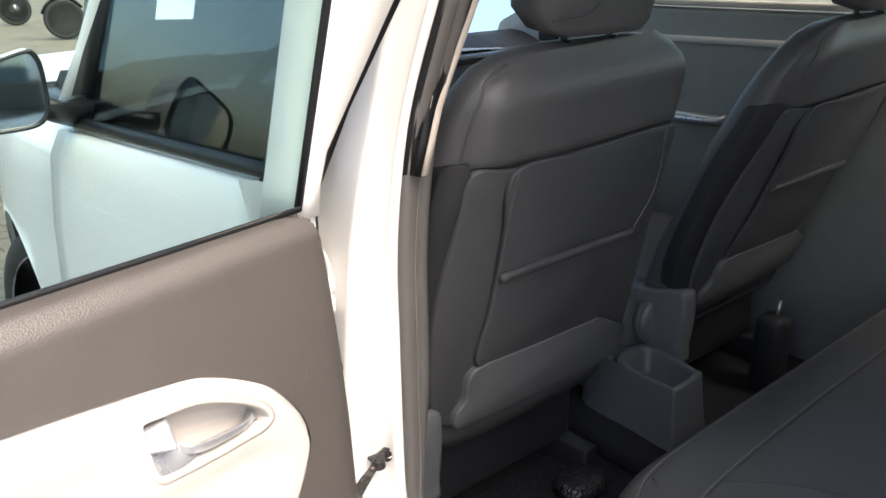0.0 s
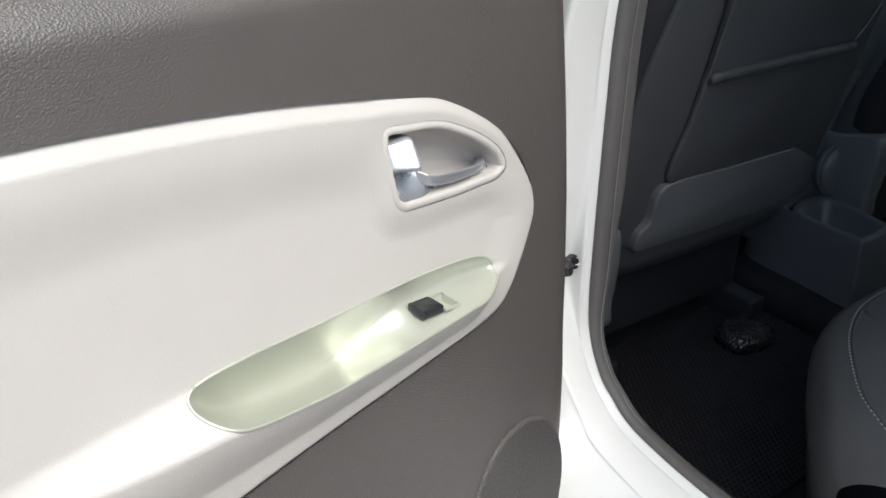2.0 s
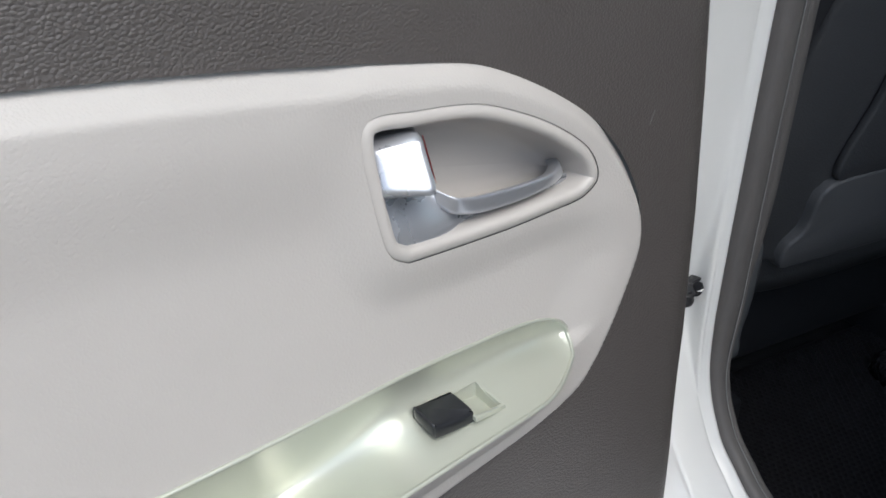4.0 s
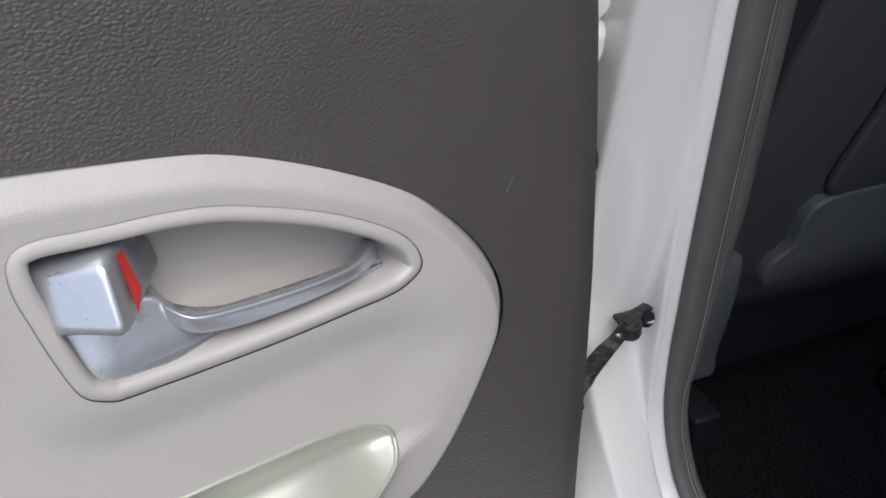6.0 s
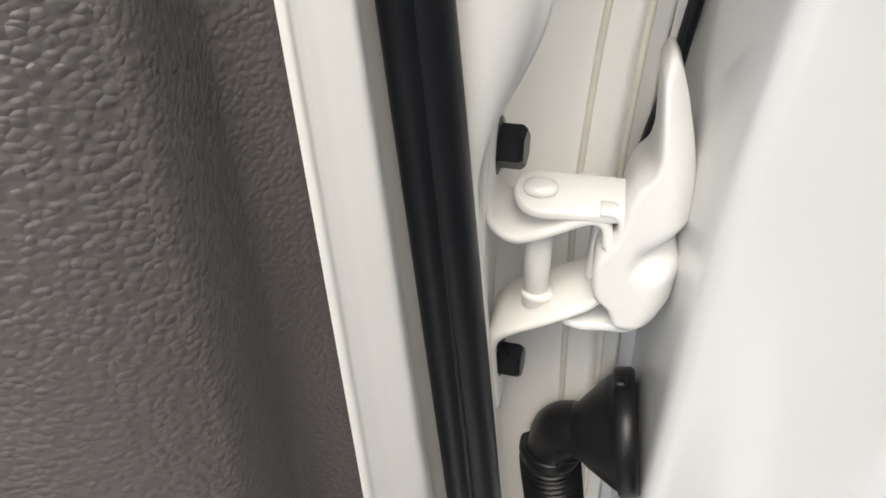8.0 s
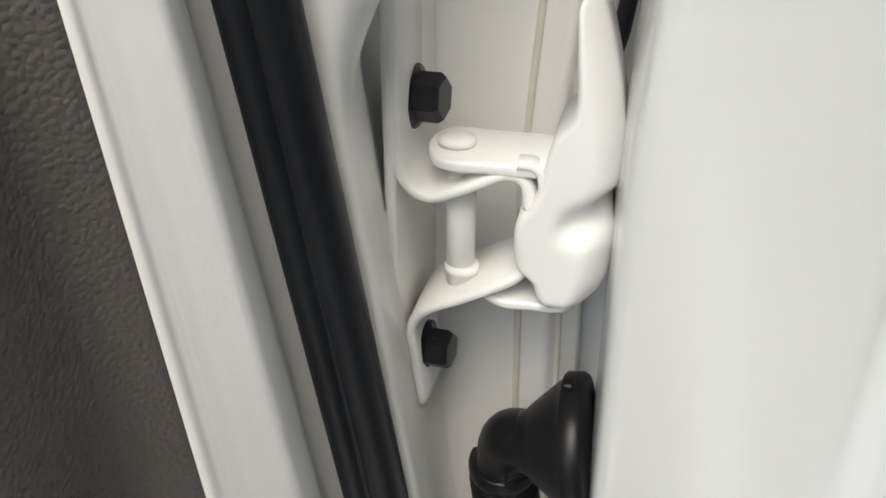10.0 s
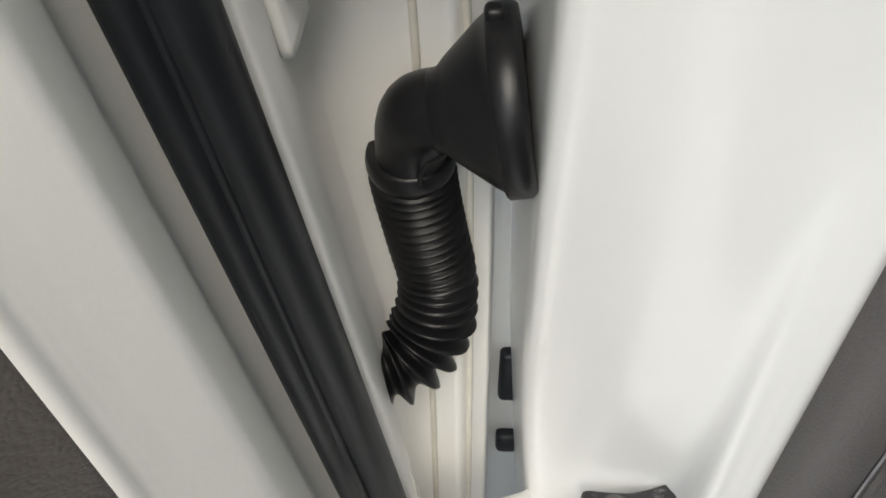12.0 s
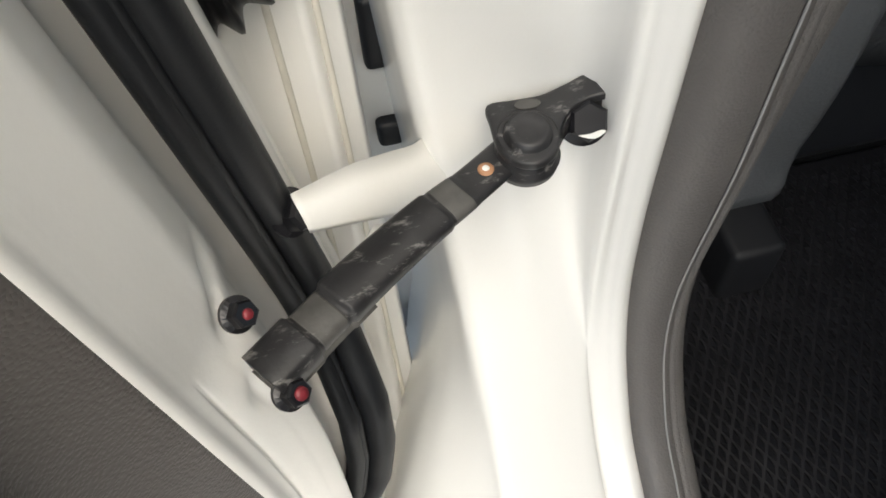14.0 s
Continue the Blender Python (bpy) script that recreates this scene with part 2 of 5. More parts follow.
def prism(outline, lo, hi, place, bevel=0.0):
    """A plate with a smooth outline in its own (u, v), from lo to hi; place turns (u, v, w) into a point. bevel rounds both rims."""
    o = np.array(outline, float)
    c = o.mean(0)

    def inset(d):
        t = np.roll(o, -1, 0) - np.roll(o, 1, 0)
        nrm = np.stack([-t[:, 1], t[:, 0]], 1) / (np.linalg.norm(t, axis=1)[:, None] + 1e-9)
        area = 0.5 * np.sum(o[:, 0] * np.roll(o[:, 1], -1) - np.roll(o[:, 0], -1) * o[:, 1])
        return o + nrm * d * (1 if area > 0 else -1)

    if bevel:
        levels = [(lo, bevel), (lo + bevel * 0.3, bevel * 0.3), (lo + bevel, 0), (hi - bevel, 0), (hi - bevel * 0.3, bevel * 0.3), (hi, bevel)]
    else:
        levels = [(lo, 0), (hi, 0)]
    return loft([[place(u, v, w) for u, v in inset(d)] for w, d in levels])


def sdist(poly, px, pz):
    """Distance to a closed outline, positive inside, and the index of the nearest of its points."""
    q = np.stack([px, pz], 1)
    a, b = poly, np.roll(poly, -1, 0)
    best = np.full(len(q), 1e9)
    idx = np.zeros(len(q), int)
    inside = np.zeros(len(q), bool)
    for i in range(len(a)):
        e = b[i] - a[i]
        w = q - a[i]
        s = np.clip((w @ e) / (e @ e + 1e-12), 0, 1)
        d = np.linalg.norm(w - s[:, None] * e, axis=1)
        m = d < best
        best[m], idx[m] = d[m], i
        cr = (a[i][1] > q[:, 1]) != (b[i][1] > q[:, 1])
        xs = a[i][0] + (q[:, 1] - a[i][1]) / (e[1] if abs(e[1]) > 1e-12 else 1e-12) * e[0]
        inside ^= cr & (q[:, 0] < xs)
    return np.where(inside, best, -best), idx


def sstep(v):
    v = np.clip(v, 0, 1)
    return v * v * (3 - 2 * v)


# ---- the rear door, in its own frame: x to the hinge, y outwards, z up ----
DOOR = Matrix.Translation((0, 0, 0.75)) @ Matrix.Rotation(radians(-5), 4, "X") @ Matrix.Rotation(radians(17), 4, "Z") @ Matrix.Translation((-0.09, -0.137, -0.75))
rear_door = thing("rear_door", "open white car door with grey and cream inner trim", "car door", DOOR)

# the door's end section leans with height: where it meets the trim, and the weatherstrip's two sides, as (x, y) at 0.79 m and their run per metre downwards
END_A, RUN_A = np.array((0.0187, 0.0428)), np.array((0.0925, 0.0995))
END_B, RUN_B = np.array((0.0383, 0.0727)), np.array((0.1325, 0.1967))
END_C, RUN_C = np.array((0.0546, 0.0757)), np.array((0.1485, 0.1955))


def turn_in(z):
    """Near the sill the weatherstrip and its seat curl back towards the cabin."""
    q = (0.36, 0.38, 0.396, 0.42, 0.4465, 0.47, 0.50, 0.53)
    return np.array((np.interp(z, q, (-0.050, -0.034, -0.021, -0.012, -0.006, -0.002, 0.0, 0.0)), np.interp(z, q, (-0.060, -0.056, -0.051, -0.045, -0.036, -0.017, -0.003, 0.0))))


def line(end_, run, z):
    return end_ + run * (0.79 - z)


EDGE_Z = [0.28, 0.36, 0.43, 0.53, 0.63, 0.72, 0.80, 0.85, 0.90, 0.935, 0.95, 0.957]
EDGE_X = [-0.066, -0.042, -0.0225, -0.0090, -0.0020, 0.0000, -0.0022, -0.0050, -0.0092, -0.0132, -0.0205, -0.042]

O1 = crom([(-0.80, 0.892), (-0.62, 0.892), (-0.474, 0.889), (-0.347, 0.878), (-0.228, 0.860), (-0.177, 0.846), (-0.116, 0.811), (-0.0805, 0.772),
           (-0.0672, 0.735), (-0.079, 0.702), (-0.110, 0.661), (-0.146, 0.645), (-0.246, 0.640), (-0.40, 0.634), (-0.62, 0.615), (-0.80, 0.600)], 10, True)
O2 = crom([(-0.2590, 0.8415), (-0.2605, 0.832), (-0.2588, 0.819), (-0.2565, 0.805), (-0.2525, 0.789), (-0.245, 0.7825), (-0.2398, 0.7812), (-0.231, 0.7803), (-0.212, 0.7785), (-0.180, 0.776), (-0.150, 0.7750), (-0.136, 0.7745), (-0.126, 0.7758),
           (-0.1183, 0.782), (-0.127, 0.798), (-0.155, 0.8173), (-0.189, 0.833), (-0.210, 0.8388), (-0.235, 0.8420), (-0.252, 0.8442)], 8, True)
O3 = crom([(-0.4337, 0.730), (-0.398, 0.7315), (-0.331, 0.7275), (-0.2875, 0.7254), (-0.2377, 0.7232), (-0.181, 0.7170), (-0.157, 0.7120), (-0.143, 0.7055), (-0.1385, 0.698),
           (-0.144, 0.6912), (-0.160, 0.6885), (-0.191, 0.690), (-0.243, 0.691), (-0.2987, 0.6915), (-0.3465, 0.6935), (-0.3804, 0.6975), (-0.4045, 0.701), (-0.428, 0.708), (-0.442, 0.720)], 8, True)
GRID = 0.0022
gx = np.arange(-0.56, 0.0001, GRID)
gz = np.arange(0.30, 0.965, GRID)
X, Z = (a.ravel() for a in np.meshgrid(gx, gz, indexing="ij"))
nz = len(gz)


def inner(poly, d):
    t = np.roll(poly, -1, 0) - np.roll(poly, 1, 0)
    nrm = np.stack([-t[:, 1], t[:, 0]], 1) / (np.linalg.norm(t, axis=1)[:, None] + 1e-9)
    area = 0.5 * np.sum(poly[:, 0] * np.roll(poly[:, 1], -1) - np.roll(poly[:, 0], -1) * poly[:, 1])
    return poly + nrm * d * (1 if area > 0 else -1)


snapped = np.zeros(len(X), bool)


def on_line(poly, X, Z, idx):
    a, b = poly[idx], np.roll(poly, -1, 0)[idx]
    e = b - a
    s = np.clip(((X - a[:, 0]) * e[:, 0] + (Z - a[:, 1]) * e[:, 1]) / ((e ** 2).sum(1) + 1e-12), 0, 1)
    return a[:, 0] + s * e[:, 0], a[:, 1] + s * e[:, 1]


O2C = inner(O2, -0.0016)
for poly in (O1, O2C, O3):
    d, idx = sdist(poly, X, Z)
    near = (np.abs(d) < GRID * 0.55) & ~snapped
    px, pz = on_line(poly, X, Z, idx)
    X, Z = np.where(near, px, X), np.where(near, pz, Z)
    snapped |= near


def edge_x(z):
    return np.interp(z, EDGE_Z, EDGE_X)


def grey_y(X, Z):
    """Grey field: rolls back at the belt and at the hinge edge."""
    ex = edge_x(Z)
    return 0.010 * sstep((Z - 0.925) / 0.032) ** 2 + 0.0050 * np.clip((X - ex + 0.026) / 0.026, 0, 1) ** 2.4 - 0.004 * sstep((0.60 - Z) / 0.15)


TOPX, TOPZ = [-0.44, -0.33, -0.24, -0.18, -0.14], [0.731, 0.7275, 0.7224, 0.714, 0.697]
BOTX, BOTZ = [-0.44, -0.40, -0.35, -0.24, -0.15], [0.706, 0.701, 0.694, 0.691, 0.690]
O1LOW = sorted((p[0], p[1]) for p in O1 if p[1] < 0.70)


def rest_y(X, Z):
    """The arm rest swells out below the pocket."""
    bot, top = np.interp(X, BOTX, BOTZ), np.interp(X, TOPX, TOPZ)
    low = np.interp(X, [p[0] for p in O1LOW], [p[1] for p in O1LOW])
    bx = sstep((X + 0.62) / 0.20) * sstep((-0.105 - X) / 0.085)
    up = 1 - sstep((Z - bot) / np.maximum(top - bot, 0.008))
    dn = sstep((Z - low) / np.maximum(bot - low, 0.01) * 0.80) ** 0.8
    return -0.035 * bx * up * dn


def cream_y(X, Z):
    d1, d2 = sdist(O1, X, Z)[0], sdist(O2, X, Z)[0]
    y = 0.0028 - 0.0105 * sstep(d1 / 0.011) + 0.0055 * sstep((d1 - 0.020) / 0.050)
    emboss = 1 - sstep(np.maximum(-d2, 0) / 0.026)
    y = y * (1 - emboss) + (-0.0065) * emboss
    r = rest_y(X, Z)
    return y * (1 - np.clip(-r / 0.012, 0, 1)) + r


I = np.arange(len(X)).reshape(len(gx), nz)
A, B, C, D = I[:-1, :-1].ravel(), I[1:, :-1].ravel(), I[1:, 1:].ravel(), I[:-1, 1:].ravel()
diag = snapped[A] & snapped[C]
tris = np.concatenate([np.stack([A, B, C], 1)[diag], np.stack([A, C, D], 1)[diag], np.stack([A, B, D], 1)[~diag], np.stack([B, C, D], 1)[~diag]])
cx, cz = X[tris].mean(1), Z[tris].mean(1)
c1, c2, c3 = (sdist(p, cx, cz)[0] for p in (O1, O2C, O3))
region = np.where(cx > edge_x(cz), 9, np.where((c2 >= 0) | (c3 >= 0), 9, np.where(c1 < 0, 0, 1)))


def field(name, k, m, label, height, lines):
    """One piece of the trim: its triangles, with the rim drawn onto the given outlines."""
    t = tris[region == k]
    used, inv = np.unique(t, return_inverse=True)
    t = inv.reshape(-1, 3)
    x, z = X[used].copy(), Z[used].copy()
    ed = np.sort(np.concatenate([t[:, [0, 1]], t[:, [1, 2]], t[:, [2, 0]]]), axis=1)
    u, c = np.unique(ed, axis=0, return_counts=True)
    rim_ = np.zeros(len(x), bool)
    rim_[u[c == 1].ravel()] = True
    for poly in lines:
        d, idx = sdist(poly, x, z)
        px, pz = on_line(poly, x, z, idx)
        mv = (rim_ | (d * (-1 if (k == 0 or poly is not O1) else 1) < 0)) & (np.abs(d) < GRID * np.where(rim_, 2.0, 1.3))
        x, z = np.where(mv, px, x), np.where(mv, pz, z)
    if k == 0:
        ex = edge_x(z)
        x = np.where(rim_ & (np.abs(x - ex) < GRID * 1.3), ex, x)
    ar = (x[t[:, 1]] - x[t[:, 0]]) * (z[t[:, 2]] - z[t[:, 0]]) - (x[t[:, 2]] - x[t[:, 0]]) * (z[t[:, 1]] - z[t[:, 0]])
    t = t[ar > 0.06 * GRID ** 2]
    me = bpy.data.meshes.new(name)
    me.from_pydata(np.stack([x, height(x, z), z], 1).tolist(), [], t.tolist())
    return link(name, me, m, rear_door, label)


field("trim_panel", 0, PANEL, "grey-brown grained plastic door trim", grey_y, (O1,))
field("trim_insert", 1, CREAM, "cream grained insert with arm rest", cream_y, (O1, O2C, O3))


# handle surround and hollow: rings set in from its outline, then drawn together on a spine
def flat_ring(poly, d, y):
    q = inner(poly, d)
    return [(u, y, w) for u, w in q]


bez = [(-0.0018, 0.004), (-0.0017, -0.0056), (-0.0009, -0.0064), (0.0008, -0.0069), (0.0018, -0.0072), (0.0034, -0.0070), (0.0044, -0.0062), (0.0050, -0.0050), (0.0053, -0.0030), (0.0055, 0.001)]
part("handle_bezel", loft([flat_ring(O2, d, y) for d, y in bez], True, False), RIM, rear_door, "cream ring round the handle")
# the shade in the ring's outer gap, laid in as a thin black bead
part("bezel_gap_shade", tube([(u, -0.0052, w) for u, w in np.vstack([inner(O2, -0.0019), inner(O2, -0.0019)[:1]])], 0.0007, 6), BLACK, rear_door, "black bead for the shade in the gap round the handle ring")
O2I = inner(O2, 0.0052)


def to_spine(poly, s0, s1, k):
    a, b = np.array(s0), np.array(s1)
    e = b - a
    t = np.clip(((poly - a) @ e) / (e @ e), 0, 1)
    return poly + (a + t[:, None] * e - poly) * k


part("handle_cup", loft([[(u, y, w) for u, w in to_spine(O2I, (-0.232, 0.810), (-0.150, 0.790), k)] for k, y in ((0, -0.002), (0.03, 0.006), (0.08, 0.014), (0.18, 0.020), (0.34, 0.0235), (0.6, 0.025), (1.0, 0.0255))], True, False), RIM, rear_door, "smooth hollow behind the handle")

# pull pocket: a smooth trough from its upper rim to the arm rest, deeper at its back end, with an opening for the switch
tip_l, tip_r = int(np.argmin(O3[:, 0])), int(np.argmax(O3[:, 0]))
ring_ = np.roll(O3, -tip_l, 0)
n_up = (tip_r - tip_l) % len(O3)
upper, lower = ring_[:n_up + 1], np.vstack([ring_[n_up:], ring_[:1]])[::-1]
if upper[:, 1].mean() < lower[:, 1].mean():
    upper, lower = lower, upper
px_ = (O3[tip_l, 0] + O3[tip_r, 0]) / 2 - (O3[tip_r, 0] - O3[tip_l, 0]) / 2 * np.cos(np.linspace(0.0, math.pi, 170))
pt_, pb_ = (np.interp(px_, *c_[np.argsort(c_[:, 0])].T) for c_ in (upper, lower))
ty_, by_ = cream_y(px_, pt_) - 0.0004, cream_y(px_, pb_) - 0.0004
hold = sstep((-0.252 - px_) / 0.060) * sstep((px_ - px_[0]) / 0.050) ** 0.7
WELL = (-0.2145, -0.0120)
rows, sv = [], np.linspace(0, 1, 44)[:, None]
for x, tz, bz, ty, by, h_ in zip(px_, pt_, pb_, ty_, by_, hold):
    open_ = min(1.0, max(0.0, tz - bz) / 0.024)
    b_, f_ = np.array((ty, tz)), np.array((by, bz))
    k_ = np.array((max(ty, by) + 0.0105 * open_ + 0.030 * h_, bz + 0.0080 * open_ - 0.036 * h_))
    p1, p2 = b_ + (k_ - b_) * 0.80, f_ + (k_ - f_) * 0.74
    rows.append([(x, y, z) for y, z in (1 - sv) ** 3 * b_ + 3 * sv * (1 - sv) ** 2 * p1 + 3 * sv ** 2 * (1 - sv) * p2 + sv ** 3 * f_])
bm = loft(rows, False, False)
bmesh.ops.delete(bm, geom=[f for f in bm.faces if abs(f.calc_center_median().x - WELL[0]) < 0.0074 and abs(f.calc_center_median().y - WELL[1]) < 0.0078 and f.calc_center_median().z < 0.7085], context="FACES")
pocket = part("pull_pocket", bm, CUP, rear_door, "glossy pale green pull pocket")
o3y = cream_y(O3[:, 0], O3[:, 1])
part("pocket_rim", tube([(x, y - 0.0005, z) for (x, z), y in zip(np.vstack([O3, O3[:1]]), np.r_[o3y, o3y[:1]])], 0.0011, 8), CUP, pocket, "thin pale rim of the pocket")


# the part of the trim past the fine grid
def strip_trim(name, m, x0, x1, zs, ys, label):
    xs = np.linspace(x0, x1, 8)
    part(name, loft([[(x, y, z) for z, y in zip(zs, ys)] for x in xs], closed=False), m, rear_door, label)


strip_trim("trim_panel_rear", PANEL, -0.84, -0.56, [0.892, 0.90, 0.93, 0.945, 0.955, 0.963], [0.002, 0, 0, 0.002, 0.006, 0.010], "grey-brown grained plastic door trim")
strip_trim("trim_insert_rear", CREAM, -0.80, -0.56, [0.612, 0.625, 0.65, 0.68, 0.84, 0.87, 0.885, 0.8918], [0.002, -0.006, -0.007, 0.005, 0.005, -0.006, -0.007, 0.003], "cream grained insert")
strip_trim("trim_panel_lower", PANEL, -0.84, -0.56, [0.30, 0.45, 0.60, 0.612], [-0.004, -0.004, 0, 0.002], "grey-brown grained plastic door trim")

# side of the trim, from its face round to the white metal
rows = []
for z in np.linspace(0.30, 0.957, 46):
    e = float(np.interp(z, EDGE_Z, EDGE_X))
    top = 0.010 * float(sstep((z - 0.925) / 0.032)) ** 2
    cx_, cy_ = line(END_A, RUN_A, z)
    if z > 0.93:
        cx_ = min(cx_, e + 0.018)
    y0 = 0.0050 + top - 0.004 * float(sstep((0.60 - z) / 0.15))
    f_ = lambda k, h: (e + (cx_ - e) * k, y0 + (cy_ - y0) * h, z)
    rows.append(crom([f_(0, 0), f_(0.11, 0.05), f_(0.21, 0.15), f_(0.30, 0.36), f_(0.36, 0.60), f_(0.42, 0.76), f_(0.49, 0.83), f_(0.70, 0.91), f_(0.93, 0.975), f_(1.0, 1.015)], 4))
part("trim_side", loft(rows, closed=False), PANEL_SIDE, rear_door, "grained return of the door trim")

# white metal end of the door: a hemmed flange, a pressed panel, the seat of the weatherstrip, then the plate that carries the hinges
def ridge(z):
    """How far the hemmed front edge of the skin stands off its mean line."""
    return float(np.interp(z, (0.30, 0.50, 0.60, 0.70, 0.75, 0.80, 0.85, 0.90), (0.022, 0.0200, 0.0190, 0.0172, 0.0150, 0.0130, 0.0150, 0.0190)))


SEC = [(0.0, -0.0004, 0.0), (0.10, 0.00055, 0.0005), (0.15, 0.00090, 0.001), (0.163, 0.00100, 0.0004), (0.18, 0.00113, 0.0006), (0.195, 0.00124, 0.002), (0.25, 0.00168, 0.0042), (0.30, 0.0022, 0.006), (0.34, 0.0026, 0.0069), (0.38, 0.0030, 0.0078), (0.42, 0.0034, 0.0085), (0.47, 0.0039, 0.009)]
rows = []
for z in np.linspace(0.27, 0.97, 230):
    bend = turn_in(z)
    wide = 0.019 * float(sstep((z - 0.846) / 0.052))
    a, b, c = line(END_A, RUN_A, z), line(END_B, RUN_B, z) + bend, line(END_C, RUN_C, z) + bend
    ab = b - a
    n = np.array((ab[1], -ab[0])) / np.linalg.norm(ab)
    deep = float(sstep((z - 0.535) / 0.03))
    dish = 0.0030 * math.exp(-((z - 0.528) / 0.011) ** 2)
    fold_ = 0.0024 * math.exp(-((z - 0.566) / 0.012) ** 4)
    press = lambda u: dish * math.exp(-((u - 0.34) / 0.06) ** 2) + fold_ * math.exp(-((u - 0.72 + (0.580 - z) * 11) / 0.07) ** 2)
    sec = [a + np.array((-0.012, 0.006))] + [a + ab * u + n * (h * deep + h0 * (1 - deep) - press(u)) for u, h, h0 in SEC]
    sec += [a + ab * u + n * (h1 * deep + h0 * (1 - deep) - press(u)) for u, h1, h0 in ((0.51, 0.0042, 0.0088), (0.56, 0.0041, 0.0070), (0.62, 0.0034, 0.0030), (0.72, 0.0018, -0.001), (0.84, -0.0008, -0.004), (0.93, -0.0040, -0.006))]
    sec += [b + np.array((0.0005, 0.0075)), b * 0.5 + c * 0.5 + np.array((0.0, 0.0085)), c + np.array((-0.003, 0.0080)), c + np.array((0.0012 + wide * 0.5, 0.0095)), c + np.array((0.0030 + wide * 0.9, 0.0180))]
    q = 0.1485 * (0.79 - z)
    yy = min(c[1] + 0.030, 0.140)
    plate = min(q, ridge(z) + 0.012)
    sec += [(c[0] + 0.0040 + wide, yy), (0.0600 + plate, 0.152), (0.066 + plate, 0.163)]
    q = ridge(z)
    skin = [(0.084 + q, 0.1665), (0.094 + q, 0.1660), (0.0955 + q, 0.1618), (0.0995 + q, 0.1618), (0.101 + q, 0.1655), (0.1095 + q, 0.1655),
            (0.1122 + q, 0.1675), (0.1095 + q, 0.1705), (0.08, 0.1735), (-0.1, 0.182), (-0.85, 0.178)]
    rows.append([(x, y, z) for x, y in crom([(*p, 0.0) for p in sec], 4)[:, :2]] + [(x, y, min(z, 0.90 if x > 0.05 else 0.87)) for x, y in skin])
part("door_shell", loft(rows, closed=False), WHITE_IN, rear_door, "white painted metal edge of the door")
# sealer beads, toned beige so their colour draws the hem's shading lines
for hx, hy, hr in ((0.0880, 0.1655, 0.0013), (0.0960, 0.1640, 0.0011), (0.1030, 0.1650, 0.0012)):
    part("hem_bead", tube([(hx + ridge(z), hy, z) for z in np.linspace(0.30, 0.90, 30)], hr, 8), SEALER, rear_door, "bead of seam sealer, toned to draw the hem's shading")
part("door_bottom", rbox(-0.85, -0.05, 0.0, 0.178, 0.275, 0.302, 0.006), WHITE, rear_door)

# double-lipped rubber weatherstrip along the door edge
ZS = np.linspace(0.345, 1.10, 90)


def seal_line(base, run, dx, dy):
    return [(*(line(base, run, z) + turn_in(z) + np.array((dx, dy))), z) for z in ZS]


seal = part("door_seal", tube(seal_line(END_C, RUN_C, -0.0062, 0.0010), 0.0062, 18), BLACK, rear_door, "black rubber weatherstrip")
part("seal_lip", tube(seal_line(END_B, RUN_B, 0.0040, 0.0012), 0.0040, 14), BLACK, seal)
part("seal_foot", tube(seal_line(END_C, RUN_C, -0.0085, 0.0052), 0.0042, 10), BLACK, seal)
part("seal_rib", tube(seal_line(END_B, RUN_B, 0.0072, -0.0004), 0.0016, 8), BLACK, seal)

# belt: black wiper, glass, window frame
part("belt_wiper", tube([(x, 0.0125, 0.9600 + 0.0075 * (-x / 0.5)) for x in np.linspace(-0.84, -0.028, 12)], 0.0031, 10), BLACK, rear_door, "black rubber glass wiper")
part("belt_shelf", rbox(-0.85, 0.0, 0.034, 0.17, 0.850, 0.866, 0.004), BLKPL, rear_door)
def glass_y(z):
    return 0.0245 - 0.34 * (z - 0.963)


gl = part("window_glass", loft([[(x, glass_y(0.93), 0.93), (x, glass_y(0.93) + 0.004, 0.93), (x, glass_y(1.42) + 0.004, 1.42), (x, glass_y(1.42), 1.42)] for x in (-0.84, -0.014)]), GLASS, rear_door, "clear green-tinted side glass", False)
gl.visible_shadow = False
fr = []
for z in np.linspace(0.945, 1.45, 16):
    y0, r_ = glass_y(z) - 0.0245, 0.004 + 0.5 * max(0, z - 1.0) + 0.010 * float(sstep((1.0 - z) / 0.05))
    fr.append([(x, y + y0, z) for x, y in ((-0.018, 0.020), (-0.014, 0.014), (r_ - 0.006, 0.014), (r_, 0.020), (r_ + 0.002, 0.075), (r_ - 0.006, 0.082), (-0.012, 0.082), (-0.018, 0.076))])
part("window_frame", loft(fr), WHITE, rear_door, "white painted window frame")
part("frame_gap_seal", loft([[(0.004 + 0.5 * max(0, z - 1.0) + x, glass_y(z) - 0.0245 + y, z) for x, y in ((0.0, 0.022), (0.006 + 0.06 * (z - 0.96), 0.022), (0.006 + 0.06 * (z - 0.96), 0.05), (0.0, 0.05))] for z in (0.97, 1.05, 1.2, 1.45)]), BLACK, rear_door, "black rubber between window frame and pillar")
part("glass_channel", tube([(-0.0185, glass_y(z) - 0.002, z) for z in np.linspace(0.960, 1.45, 8)], 0.0045, 8), BLACK, rear_door)
part("window_frame_top", rbox(-0.86, 0.23, -0.145, -0.08, 1.42, 1.47, 0.01), WHITE, rear_door)
part("rear_upright", rbox(-0.87, -0.83, -0.10, 0.06, 0.95, 1.46, 0.01), WHITE, rear_door)


def pd(u, v, w):
    """A plate's own (u, v) and depth w, as a point of the door: w goes out of the panel."""
    return (u, -w, v)


